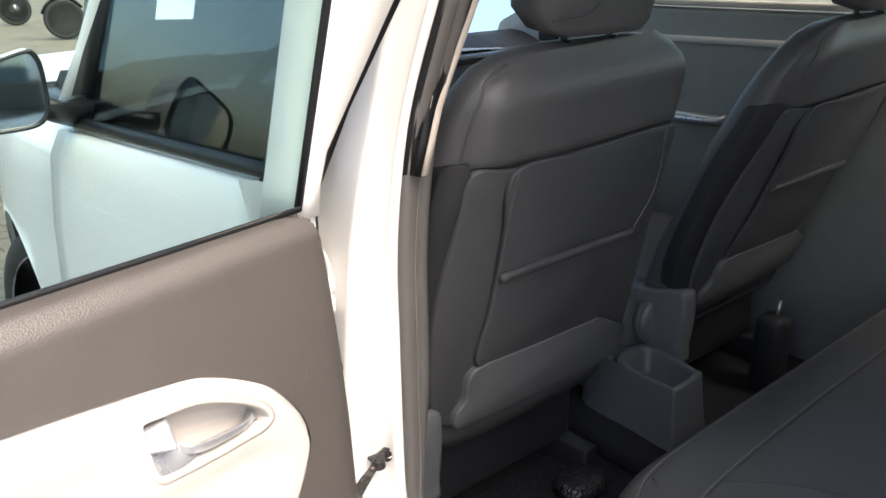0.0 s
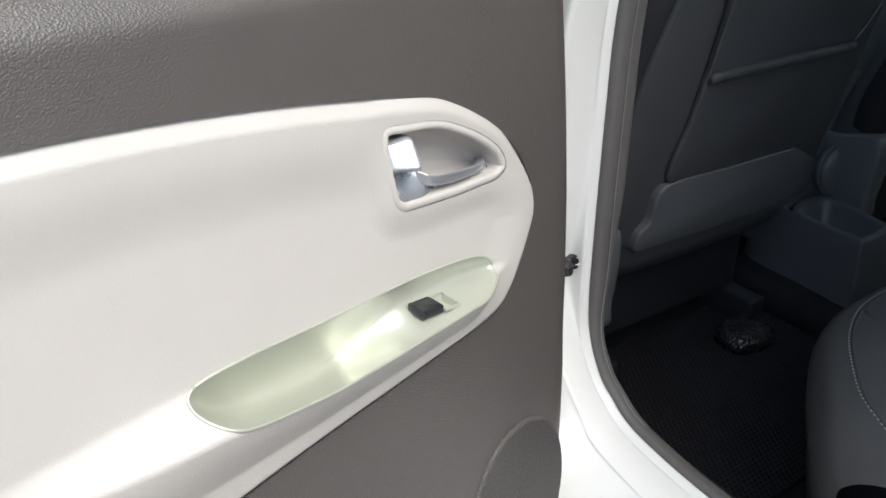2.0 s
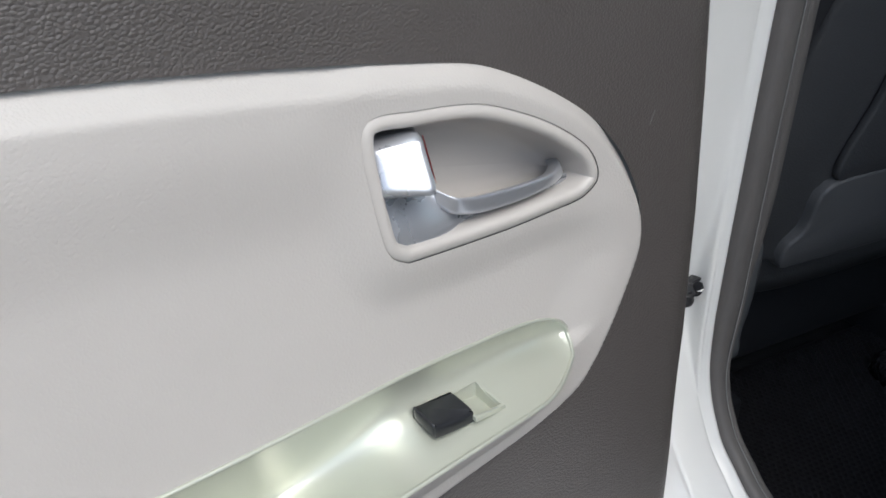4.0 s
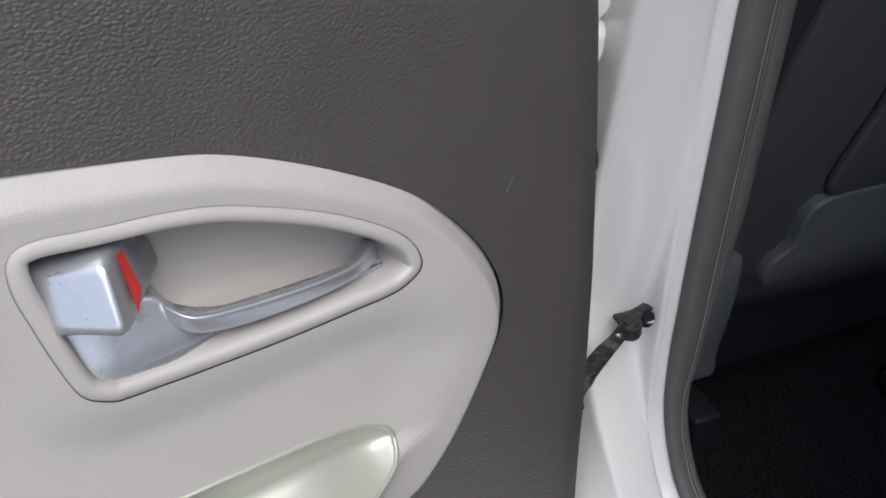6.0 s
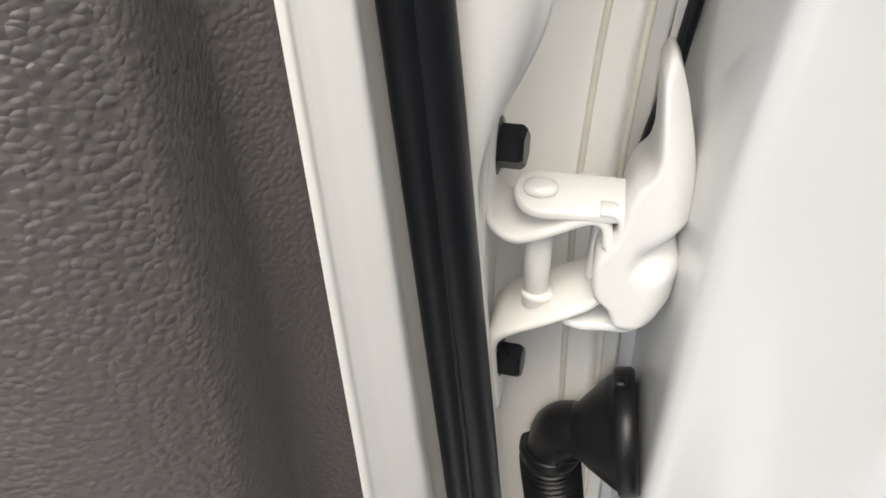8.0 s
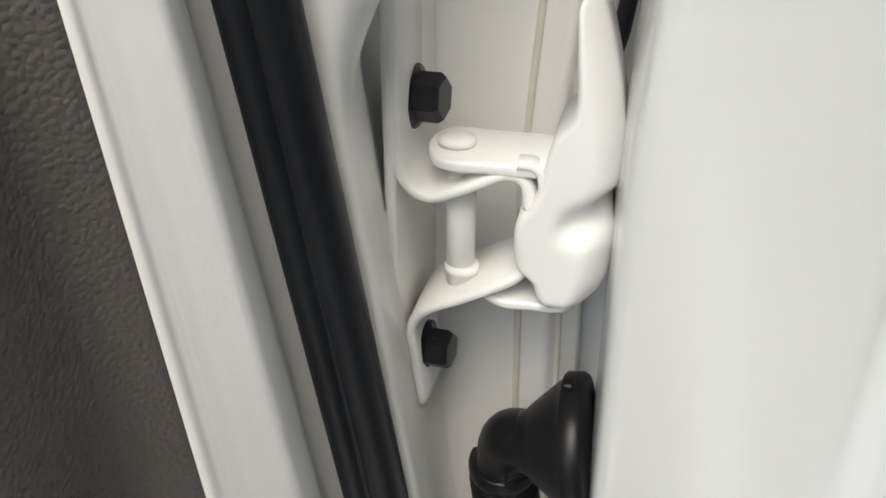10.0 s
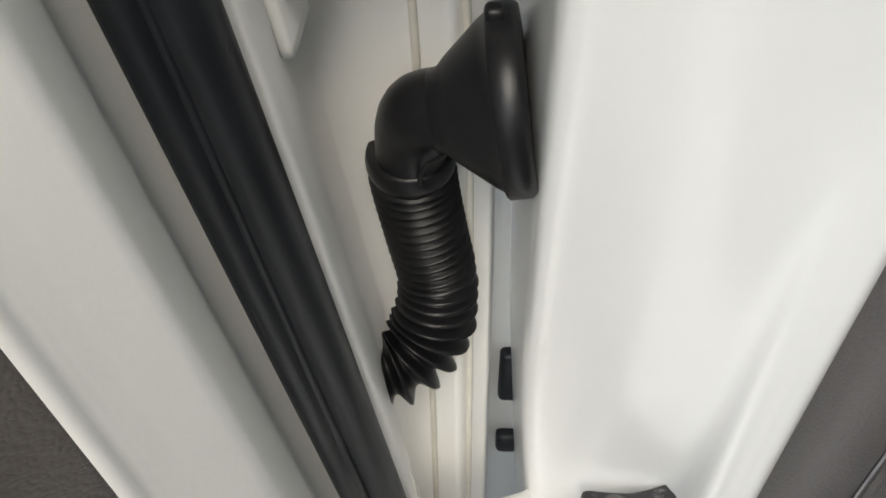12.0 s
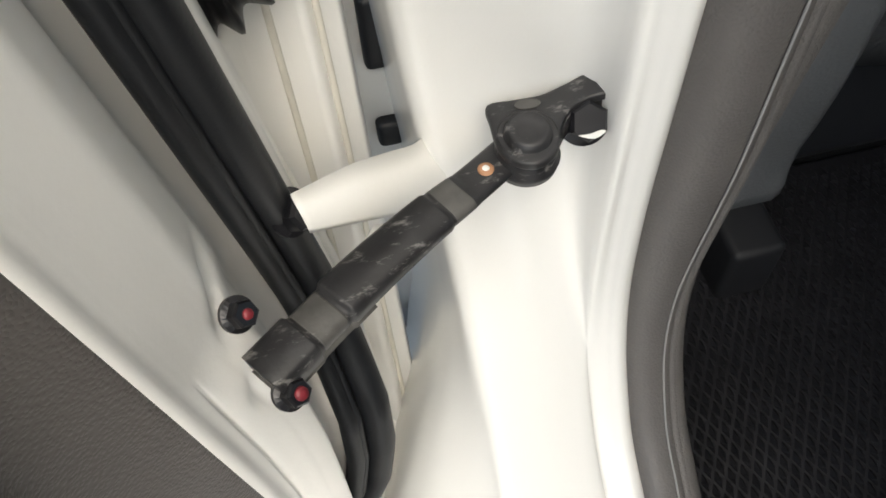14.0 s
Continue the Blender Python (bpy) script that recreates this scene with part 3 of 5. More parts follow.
def quad_ring(c, r=0.14, n=4):
    """A four-sided ring with rounded corners."""
    c = [np.array(q, float) for q in c]
    out = []
    for i in range(4):
        a, b, d = c[i - 1], c[i], c[(i + 1) % 4]
        p, q = b + (a - b) * r, b + (d - b) * r
        for t in np.linspace(0, 1, n):
            out.append((1 - t) ** 2 * p + 2 * t * (1 - t) * b + t * t * q)
    return out


def mixq(a, b, k):
    return [np.array(p) * (1 - k) + np.array(q) * k for p, q in zip(a, b)]


part("scratch", tube(crom([(-0.0652, -0.0002, 0.7935), (-0.0632, -0.0002, 0.7962), (-0.0615, -0.0002, 0.7995), (-0.0606, -0.0002, 0.8012)], 4), [0.00006] + [0.00014] * 11 + [0.00006], 5), STITCH, rear_door, "fine pale scratch in the trim")
# handle: silver base with its lever, and a wedge-shaped lock knob above it
base_o = crom([(-0.2560, 0.8110), (-0.2535, 0.8015), (-0.2500, 0.7915), (-0.2440, 0.7865), (-0.2196, 0.7836), (-0.1786, 0.7806), (-0.1360, 0.7797), (-0.1292, 0.7830), (-0.1345, 0.7840), (-0.1471, 0.7840), (-0.1779, 0.7865), (-0.2090, 0.7910), (-0.2160, 0.7990), (-0.2190, 0.8052), (-0.2251, 0.8080), (-0.2402, 0.8110)], 6, True)


def base_place(u, v, w):
    k = float(sstep((u + 0.225) / 0.03))
    return (u, -w * (1 - 0.75 * k) + 0.0050 * k + 0.48 * max(0.0, v - 0.7855) * (1 - k), v)


handle = part("release_handle", prism(base_o, -0.024, 0.0045, base_place, 0.0016), SILVER, rear_door, "satin silver inner release handle")
ups = crom([(-0.2195, 0.0020, 0.8045), (-0.2150, -0.0045, 0.8012), (-0.2085, -0.0066, 0.7990), (-0.1937, -0.0072, 0.7967), (-0.1694, -0.0072, 0.7942), (-0.1499, -0.0050, 0.7926), (-0.1385, 0.0010, 0.7922), (-0.1310, 0.0090, 0.7915)], 6)
los = crom([(-0.2195, 0.0020, 0.7960), (-0.2150, -0.0020, 0.7915), (-0.2085, -0.0040, 0.7890), (-0.1937, -0.0046, 0.7860), (-0.1689, -0.0046, 0.7842), (-0.1475, -0.0030, 0.7842), (-0.1340, 0.0020, 0.7846), (-0.1280, 0.0095, 0.7850)], 6)
part("lever", loft([quad_ring([p + np.array((0, 0.0085, -0.0034)), p, q, q + np.array((0, 0.0095, 0.0012))], 0.30, 6) for p, q in zip(ups, los)]), SILVER, handle, "satin silver pull lever")
KF = [(-0.2530, -0.0020, 0.8305), (-0.2362, -0.0110, 0.8330), (-0.2375, -0.0205, 0.8125), (-0.2545, -0.0085, 0.8150)]
KM = [(-0.2555, 0.0025, 0.8330), (-0.2338, -0.0075, 0.8350), (-0.2345, -0.0170, 0.8110), (-0.2565, -0.0045, 0.8125)]
KB = [(-0.2558, 0.0200, 0.8330), (-0.2165, 0.0200, 0.8310), (-0.2120, 0.0200, 0.8085), (-0.2560, 0.0200, 0.8110)]
knob = part("lock_knob", loft([quad_ring(KB), quad_ring(mixq(KM, KB, 0.3)), quad_ring(KM), quad_ring(mixq(KM, KF, 0.55)), quad_ring(mixq(KM, KF, 0.85)), quad_ring(KF), quad_ring(mixq(KF, [np.mean(KF, axis=0)] * 4, 0.25))]), SILVER, rear_door, "satin silver lock knob")
bm = bmesh.new()
for s_, v_ in ((0.10, 0.10), (0.26, 0.12), (0.36, 0.74), (0.12, 0.90)):
    q = (np.array(KM[1]) * (1 - v_) + np.array(KM[2]) * v_) * (1 - s_) + (np.array(KB[1]) * (1 - v_) + np.array(KB[2]) * v_) * s_
    bm.verts.new(q + np.array((0.0011, -0.0004, 0)))
bm.faces.new(bm.verts[:])
part("red_mark", bm, RED, knob, "red unlocked mark", False)
part("slot_mark", rbox(-0.2008, -0.1965, 0.0228, 0.0240, 0.8225, 0.8236, 0.0), BLKPL, rear_door)

# window switch on the arm rest: black rocker in a cream well
def on_rest(u, v, w):
    """u along the rest, v towards the sitter, w up."""
    return (-0.234 + u, -0.0125 - v, 0.7005 - 0.22 * v - 0.16 * u + w)


part("switch_well", loft([[on_rest(0.0195 + u * k, -0.0005 + v * k, w) for u, v in ((-0.008, -0.0086), (0.0085, -0.0086), (0.0085, 0.0086), (-0.008, 0.0086))] for k, w in ((1.22, -0.0016), (1.18, 0.0006), (1.12, 0.0009), (1.02, 0.0006), (0.98, -0.0004), (0.86, -0.0058), (0.0, -0.0062))], True, False), CUP, pocket, "pale recess beside the switch", False)
part("window_switch", prism(crom([(-0.0132, -0.0045), (-0.0128, -0.0068), (-0.0108, -0.0082), (0.0090, -0.0082), (0.0108, -0.0068), (0.0114, -0.0045), (0.0114, 0.0048), (0.0106, 0.0066), (0.0088, 0.0078), (-0.0106, 0.0078), (-0.0126, 0.0064), (-0.0132, 0.0045)], 4, True), -0.004, 0.0020, lambda u, v, w: on_rest(u, v, w + 10.0 * max(0.0, w) * (u / 0.0125) ** 2 * 0.06), 0.0012), BLKPL, rear_door, "black rocker window switch")
# speaker grille low on the trim
part("speaker_grille", prism([(-0.105 + 0.085 * math.cos(a), 0.415 + 0.10 * math.sin(a)) for a in np.linspace(0, 2 * math.pi, 48, endpoint=False)], -0.002, 0.0060, pd, 0.0045),
     mat("grille_cloth", (0.085, 0.077, 0.073), 0.6, vary=0.1, scale=50, bump=0.0012, bscale=330, kind="weave"), rear_door, "perforated grey speaker grille")

bm = bmesh.new()
for i_ in range(-24, 25):
    for j_ in range(-28, 29):
        u, v = i_ * 0.0036 + (0.0018 if j_ % 2 else 0), j_ * 0.0033
        if (u / 0.080) ** 2 + (v / 0.095) ** 2 > 1:
            continue
        bm.faces.new([bm.verts.new((-0.105 + u + 0.00125 * math.cos(a), -0.0063, 0.415 + v + 0.00125 * math.sin(a))) for a in np.linspace(0, 2 * math.pi, 6, endpoint=False)])
tagged(part("grille_holes", bm, BLKPL, rear_door, "", False), kind="stuff")

# ---- body side: pillar, sill, trim ----
car = thing("hatchback", "white small hatchback body seen by its open rear door", "car")
BZ = [0.30, 0.45, 0.52, 0.60, 0.70, 0.80, 0.90, 1.04, 1.50]
BX = [0.046, 0.044, 0.0425, 0.0400, 0.0370, 0.0355, 0.0350, 0.055, 0.095]
BY = [-0.004, -0.004, -0.004, -0.0070, -0.0210, -0.038, -0.055, -0.080, -0.176]
AX = [0.118, 0.117, 0.1165, 0.1160, 0.1155, 0.1150, 0.1140, 0.130, 0.197]
AY = [-0.036, -0.036, -0.036, -0.036, -0.0365, -0.038, -0.0420, -0.057, -0.186]


def at(z, tab):
    return float(np.interp(z, BZ, tab))


# the opening's edge: down the pillar, round the corner, back along the sill
def edge_line(dx=0.0, dn=0.0):
    pts = [(at(z, AX) + dx, at(z, AY) - dn, z) for z in (1.45, 1.2, 1.05, 0.95, 0.85, 0.75, 0.65, 0.57)]
    pts += [(0.1165 + dx, -0.0370 - dn, 0.505), (0.1170 + dx, -0.0430 - dn * 0.95, 0.455 + dn * 0.3), (0.1170 + dx, -0.061 - dn * 0.7, 0.413 + dn * 0.7), (0.1175 + dx, -0.090 - dn * 0.4, 0.380 + dn * 0.9), (0.118 + dx, -0.165, 0.345 + dn), (0.120 + dx, -0.40, 0.328 + dn), (0.122 + dx, -1.1, 0.322 + dn)]
    return crom(pts, 6)


# white body side: from the opening's edge out to the pillar's corner and the sill's corner, then away
corner = crom([(at(z, BX), at(z, BY), z) for z in (1.45, 1.2, 1.05, 0.95, 0.85, 0.76)] + [(0.0378, -0.0170, 0.675), (0.0400, -0.0085, 0.595), (0.0450, -0.0110, 0.535), (0.0500, -0.0260, 0.480), (0.0510, -0.0560, 0.435), (0.0500, -0.100, 0.385), (0.0490, -0.160, 0.345), (0.046, -0.42, 0.320), (0.044, -1.1, 0.315)], 6)
edge0 = edge_line()
turn = np.interp(np.arange(len(edge0)), [0, 42, 60, 72, 90], [0, 0.0, 0.75, 1.45, 1.57])
rows = []
for e, b, t in zip(edge0, corner, turn):
    n = np.array((0, -math.cos(t), math.sin(t)))
    up = np.array((1.0, 0, 0))
    m = lambda k, h: b + (e - b) * k + n * h
    dip = math.exp(-((b[2] - 0.56) / 0.06) ** 2)
    sill_out = -0.085 * float(sstep((t - 0.55) / 1.0))
    sec = [b - n * 0.15 + up * (sill_out - 0.002), b - n * 0.06 + up * (sill_out - 0.002), b - n * 0.030 + up * (sill_out * 0.75 - 0.001), b - n * 0.014 + up * sill_out * 0.3, b - n * 0.0045 + up * 0.0012, b - n * 0.0008 + up * 0.0045, b + n * 0.0004 + up * 0.010, m(0.4, 0.0035 - 0.006 * dip), m(0.70, 0.003 - 0.013 * dip),
           e - up * 0.017 + n * 0.0014, e - up * 0.012 + n * 0.0024, e - up * 0.008 + n * 0.0032, e - up * 0.003 + n * 0.003, e + up * 0.003 - n * 0.006, e + up * 0.02 - n * 0.05]
    rows.append(crom(sec, 4))
part("pillar", loft(rows, closed=False), WHITE, car, "white painted pillar flowing into the door sill")


def near_sill(z):
    """The trim round the opening narrows towards the sill."""
    return 0.64 + 0.36 * float(sstep((z - 0.42) / 0.13))


def band(name, offs, m, label, slim=False):
    e = [edge_line(dx, dn) for dx, dn in offs]
    rows = []
    for i, o in enumerate(edge0):
        a = near_sill(o[2])
        k = 0.25 + 0.75 * float(sstep((o[2] - 0.50) / 0.16)) if slim else a
        p0 = o + (e[0][i] - o) * a
        rows.append([p0 + (q[i] - e[0][i]) * k for q in e])
    part(name, loft(rows, closed=False), m, car, label)


band("opening_seal", [(0.0, -0.004), (0.0008, 0.003), (0.003, 0.0075), (0.007, 0.0100), (0.012, 0.0108), (0.018, 0.0100), (0.024, 0.0078), (0.0265, 0.0064), (0.0275, 0.0050), (0.0285, 0.0062), (0.032, 0.0045)], TRIMG, "grey ribbed rubber opening seal")
band("pillar_trim", [(0.030, 0.000), (0.036, 0.003), (0.046, 0.001), (0.058, -0.010), (0.066, -0.030), (0.070, -0.080), (0.070, -0.14)], TRIMG, "grey plastic pillar trim", True)
seam_ = edge_line(0.0215, 0.0096)
part("trim_seam", tube([o + (q - o) * near_sill(o[2]) for o, q in zip(edge0, seam_)][12:72], 0.0005, 6), STITCH, car, "fine pale seam on the opening trim")
part("under_sill", rbox(-0.02, 0.14, -1.1, 0.10, 0.17, 0.30, 0.03), WHITE_IN, car, "white lower sill")
part("roof", rbox(0.19, 1.42, -1.3, 1.0, 1.44, 1.50, 0.02), WHITE, car)
part("headliner", rbox(0.21, 1.40, -1.25, 0.95, 1.415, 1.438, 0.005), BEIGE, car)
part("rear_bulkhead", rbox(0.10, 1.5, -1.30, -1.26, 0.2, 0.92, 0.01), DARK, car)
for x_ in (0.11, 1.45):
    part("rear_pillar", rbox(x_ - 0.04, x_ + 0.04, -1.34, -1.22, 0.9, 1.46, 0.015), DARK, car)
part("quarter_panel", rbox(-0.03, 0.16, -2.0, -1.06, 0.25, 1.0, 0.03), WHITE, car)
def over(z):
    """Width and depth of the black seal above the waist."""
    return 0.010 + 0.32 * (z - 0.958), -0.011 + 0.23 * (z - 1.0)


rows, rows2 = [], []
for z in np.linspace(0.956, 1.45, 14):
    w_, d_ = over(z)
    ax, ay = at(z, AX), at(z, AY)
    rows.append([(ax + x, ay + y, z) for x, y in ((-0.002, 0.006), (-0.001, -0.003), (0.004, -0.008), (w_ * 0.40, d_ * 0.4 - 0.009), (w_ * 0.45, d_ * 0.45 - 0.006), (w_ * 0.5, d_ * 0.5 - 0.009), (w_ - 0.003, d_ - 0.006), (w_, d_), (w_, d_ + 0.02))])
    rows2.append([(ax + w_ + x, ay + d_ + y, z) for x, y in ((-0.001, 0.012), (0.0, 0.001), (0.003, -0.004), (0.011, -0.003), (0.014, 0.003), (0.014, 0.08), (0.0, 0.08))])
part("pillar_upper_seal", loft(rows), BLACK, car, "black rubber seal beside the window")
part("pillar_upper_trim", loft(rows2), BEIGE, car, "beige inner pillar trim")

# ---- hinge: two stamped brackets, a pin and bolts ----


def placed(centre, shift, rows):
    """A pose that turns and sizes a thing about its centre, then shifts it."""
    m = Matrix(rows).to_4x4()
    return Matrix.Translation(Vector(centre) + Vector(shift)) @ m @ Matrix.Translation(-Vector(centre))



def fold(pts, width_dir, w, th=0.0032, n=5):
    """A bent strip of sheet: a smooth line of points, a direction across it and its half width (one or one for each point)."""
    p = crom(pts, n)
    wd = Vector(width_dir).normalized()
    t = np.gradient(p, axis=0)
    ws = np.interp(np.linspace(0, 1, len(p)), np.linspace(0, 1, len(np.atleast_1d(w))), np.atleast_1d(w))
    rings = []
    for i in range(len(p)):
        nrm = Vector(t[i]).cross(wd).normalized() * (th / 2)
        c = Vector(p[i])
        a = ws[i]
        b = a - th * 0.35
        rings.append([c + wd * a - nrm * 0.5, c + wd * a + nrm * 0.5, c + wd * b + nrm, c - wd * b + nrm, c - wd * a + nrm * 0.5, c - wd * a - nrm * 0.5, c - wd * b - nrm, c + wd * b - nrm])
    return loft(rings)


def hexbolt(at_, axis, r=0.0064, h=0.0075, parent=None, m=None):
    ax = Vector(axis).normalized()
    u = ax.orthogonal().normalized()
    v_ = ax.cross(u)
    c = Vector(at_)
    rings = []
    for s, q, seg in ((0, r * 1.45, 0), (0.0014, r * 1.45, 0), (0.0022, r * 1.05, 1), (0.0022 + h * 0.8, r * 1.05, 1), (0.0022 + h, r * 0.88, 1)):
        ring = []
        for i in range(24):
            a = 2 * math.pi * i / 24
            rr = q
            if seg:
                f = (a + math.pi / 6) % (math.pi / 3) - math.pi / 6
                rr = q * math.cos(math.pi / 6) / math.cos(f) * 1.06
            ring.append(c + ax * s + u * (rr * math.cos(a)) + v_ * (rr * math.sin(a)))
        rings.append(ring)
    return part("hinge_bolt", loft(rings), m or BOLT, parent, "black hexagon bolt", False)


def build_hinge():
    h = thing("door_hinge", "white painted stamped steel door hinge with black bolts", "hinge", group="door hinges")
    yc, fold_y = -0.008, (0, 1, 0)
    # bracket on the door: flange, upper ear that bends down at its end, lower ear, lower flange
    part("door_bracket", fold([(-0.0248, yc, 0.872), (-0.0248, yc, 0.838), (-0.0238, yc, 0.8245), (-0.0200, yc, 0.8182), (-0.0145, yc, 0.8168), (-0.0070, yc, 0.8195), (0.0, yc, 0.8232), (0.0055, yc, 0.8256), (0.0090, yc, 0.8250), (0.0112, yc, 0.8225), (0.0120, yc, 0.8165)], fold_y, [0.012, 0.013, 0.0145, 0.0145, 0.014, 0.014]), WHITE_IN, h, "folded upper ear")
    part("door_bracket_lower", fold([(-0.0180, yc, 0.742), (-0.0202, yc, 0.760), (-0.0210, yc, 0.7705), (-0.0185, yc, 0.7772), (-0.0130, yc, 0.7818), (-0.0070, yc, 0.7848), (0.001, yc, 0.7893), (0.0080, yc, 0.7932), (0.0115, yc, 0.7965)], fold_y, [0.011, 0.013, 0.0145, 0.0145, 0.013]), WHITE_IN, h, "folded lower ear")
    part("bracket_web", fold([(0.0090, yc + 0.006, 0.8245), (0.0096, yc + 0.006, 0.810), (0.0092, yc + 0.006, 0.7955)], fold_y, [0.007, 0.0075], 0.0035), WHITE_IN, h)
    part("bracket_back", rbox(-0.0275, -0.0242, -0.022, 0.024, 0.738, 0.880, 0.0014), WHITE_IN, h)
    # bracket on the pillar: upper arm round the pin, lower arm, stamped plate with two lobes and a tall ear
    arm = crom([(-0.0165, -0.0155), (-0.0135, -0.0210), (-0.0080, -0.0232), (0.0, -0.0226), (0.0100, -0.0224), (0.0150, -0.0216), (0.0240, -0.0165), (0.0300, -0.002), (0.018, -0.003), (0.0, -0.003), (-0.012, -0.0035), (-0.0166, -0.009)], 5, True)
    part("upper_arm", prism(arm, 0.8266, 0.8300, lambda u, v, w: (u, v, w + 0.10 * (v + 0.012)), 0.0009), WHITE_IN, h)
    part("arm_curl", fold([(0.0085, -0.0195, 0.8290), (0.0122, -0.0195, 0.8290), (0.0146, -0.0195, 0.8268), (0.0152, -0.0195, 0.8225), (0.0138, -0.0195, 0.8185), (0.0122, -0.0195, 0.8165)], fold_y, [0.0035], 0.0022), WHITE_IN, h, "curled lip of the upper arm")
    arm2 = crom([(-0.0005, -0.0160), (0.0060, -0.0205), (0.0140, -0.0200), (0.0240, -0.0180), (0.0300, -0.002), (0.014, -0.003), (-0.0005, -0.006)], 5, True)
    part("lower_arm", prism(arm2, 0.7838, 0.7866, lambda u, v, w: (u, v, w), 0.0008), WHITE_IN, h)
    lz = [0.7860, 0.7875, 0.7905, 0.7955, 0.7982, 0.8030, 0.8100, 0.8145, 0.8172, 0.8250, 0.8320, 0.8380, 0.8420, 0.8470, 0.8600, 0.8690, 0.8725]
    lx = [0.0190, 0.0174, 0.0160, 0.0142, 0.0102, 0.0089, 0.0086, 0.0093, 0.0122, 0.0150, 0.0158, 0.0178, 0.0214, 0.0222, 0.0212, 0.0204, 0.0222]
    rz = [0.7860, 0.7880, 0.7950, 0.8070, 0.8155, 0.8250, 0.8370, 0.8500, 0.8630, 0.8690, 0.8725]
    rx = [0.0260, 0.0310, 0.0338, 0.0350, 0.0325, 0.0355, 0.0345, 0.0318, 0.0280, 0.0258, 0.0236]
    rows = []
    for v in np.linspace(0.7860, 0.8725, 90):
        le = float(np.mean([np.interp(v + d, lz, lx) for d in (-0.001, 0, 0.001)]))
        ri = float(np.mean([np.interp(v + d, rz, rx) for d in (-0.001, 0, 0.001)]))
        row = [(le, 0.004, v)]
        for k in range(17):
            u = le + (ri - le) * k / 16
            dl, dr = u - le, ri - u
            y = -0.0240 + 0.0018 * max(0, 1 - dl / 0.0016) ** 2 + 0.0110 * max(0, 1 - dr / 0.0090) ** 2.0
            q = min(1, max(0, (u - 0.0180) / 0.011))
            y += 0.0105 * q * q * (3 - 2 * q) * math.exp(-((v - 0.8160 + (0.030 - u) * 0.35) / 0.0042) ** 2)
            y += 0.004 * max(0, 1 - (v - 0.7860) / 0.0045) ** 2 + 0.003 * max(0, 1 - (0.8725 - v) / 0.003) ** 2
            row.append((u, y, v))
        row.append((ri, 0.004, v))
        rows.append(row)
    part("pillar_bracket", loft(rows), WHITE_IN, h, "stamped pillar bracket")
    part("hinge_pin", lathe([(0, 0.0042), (0.040, 0.0042)], (0, 0, 1), (-0.0082, -0.0110, 0.7855), 24), WHITE_IN, h, "white painted hinge pin")
    part("pin_collar", lathe([(0, 0.0050), (0.0020, 0.0052), (0.0026, 0.0044)], (0, 0, 1), (-0.0076, -0.0115, 0.7893), 24), WHITE_IN, h)
    part("pin_head", lathe([(0, 0.0050), (0.0012, 0.0053), (0.0024, 0.0048), (0.0030, 0.0026)], (0, 0.1, 1), (-0.0092, -0.0135, 0.8296), 28), WHITE_IN, h)
    hexbolt((-0.0242, -0.004, 0.8385), (1, -0.12, 0.05), r=0.0062, h=0.0075, parent=h)
    hexbolt((-0.0196, -0.0100, 0.7585), (1, -0.12, 0.05), r=0.0058, h=0.0072, parent=h)
    return h


build_hinge()


def build_lower_hinge():
    """The lower hinge shows only its upper arm, a bolt and a small stay."""
    h = thing("lower_door_hinge", "white painted lower door hinge behind the check strap", "hinge", group="door hinges")
    back = crom([(-0.0035, -0.0530, 0.6030), (0.0128, -0.0440, 0.5959), (0.0240, -0.0375, 0.5880), (0.0330, -0.0320, 0.5815), (0.0420, -0.0260, 0.5800)], 6)
    front = crom([(-0.0020, -0.0585, 0.5940), (0.0130, -0.0540, 0.5850), (0.0240, -0.0490, 0.5755), (0.0368, -0.0420, 0.5640), (0.0460, -0.0330, 0.5560)], 6)
    part("arm", loft([[a, a * 0.3 + b * 0.7 + np.array((0, 0, 0.0012)), b, b - np.array((0, -0.0005, 0.0026)), a - np.array((0, 0, 0.0026))] for a, b in zip(back, front)]), WHITE_IN, h, "stamped hinge arm")
    part("stay", tube(crom([(0.0155, -0.0560, 0.5800), (0.0125, -0.0570, 0.5760), (0.0040, -0.0590, 0.5620), (-0.0040, -0.0600, 0.5450)], 5), [0.0042] * 5 + [0.0052] * 6 + [0.006] * 5, 10, True, 0.5), WHITE_IN, h, "thin stay")
    h.matrix_world = placed((0.0195, -0.043, 0.5775), (0.0104, 0.0207, -0.0424), ((1.1128, -0.0822, -0.0427), (0.0816, 1.1129, -0.0304), (0.044, 0.0282, 1.1141)))
    low = h.matrix_world.inverted()
    hexbolt(low @ Vector((0.0015, -0.0325, 0.5495)), low.to_3x3() @ Vector((0.6, -0.5, 0.5)), r=0.0046, h=0.006, parent=h)
    return h


build_lower_hinge()

# ---- wiring boot between pillar and door ----
boot = thing("wiring_boot", "black rubber wiring boot with a ribbed sleeve", "cable boot")
BC, BAX = Vector((0.0335, 0.0040, 0.7160)), Vector((-0.984, 0.0, -0.175))
part("bell", lathe([(-0.002, 0.0236), (-0.0004, 0.0248), (0.0052, 0.0248), (0.0060, 0.0240), (0.0064, 0.0226), (0.0085, 0.0212), (0.0178, 0.0136), (0.0200, 0.0114), (0.0225, 0.0108)], BAX, BC, 44), BOOTM, boot, "flared rubber end on the pillar")
part("flange_nub", rbox(0.0235, 0.0282, 0.0015, 0.0065, 0.7372, 0.7422, 0.0014), BOOTM, boot)
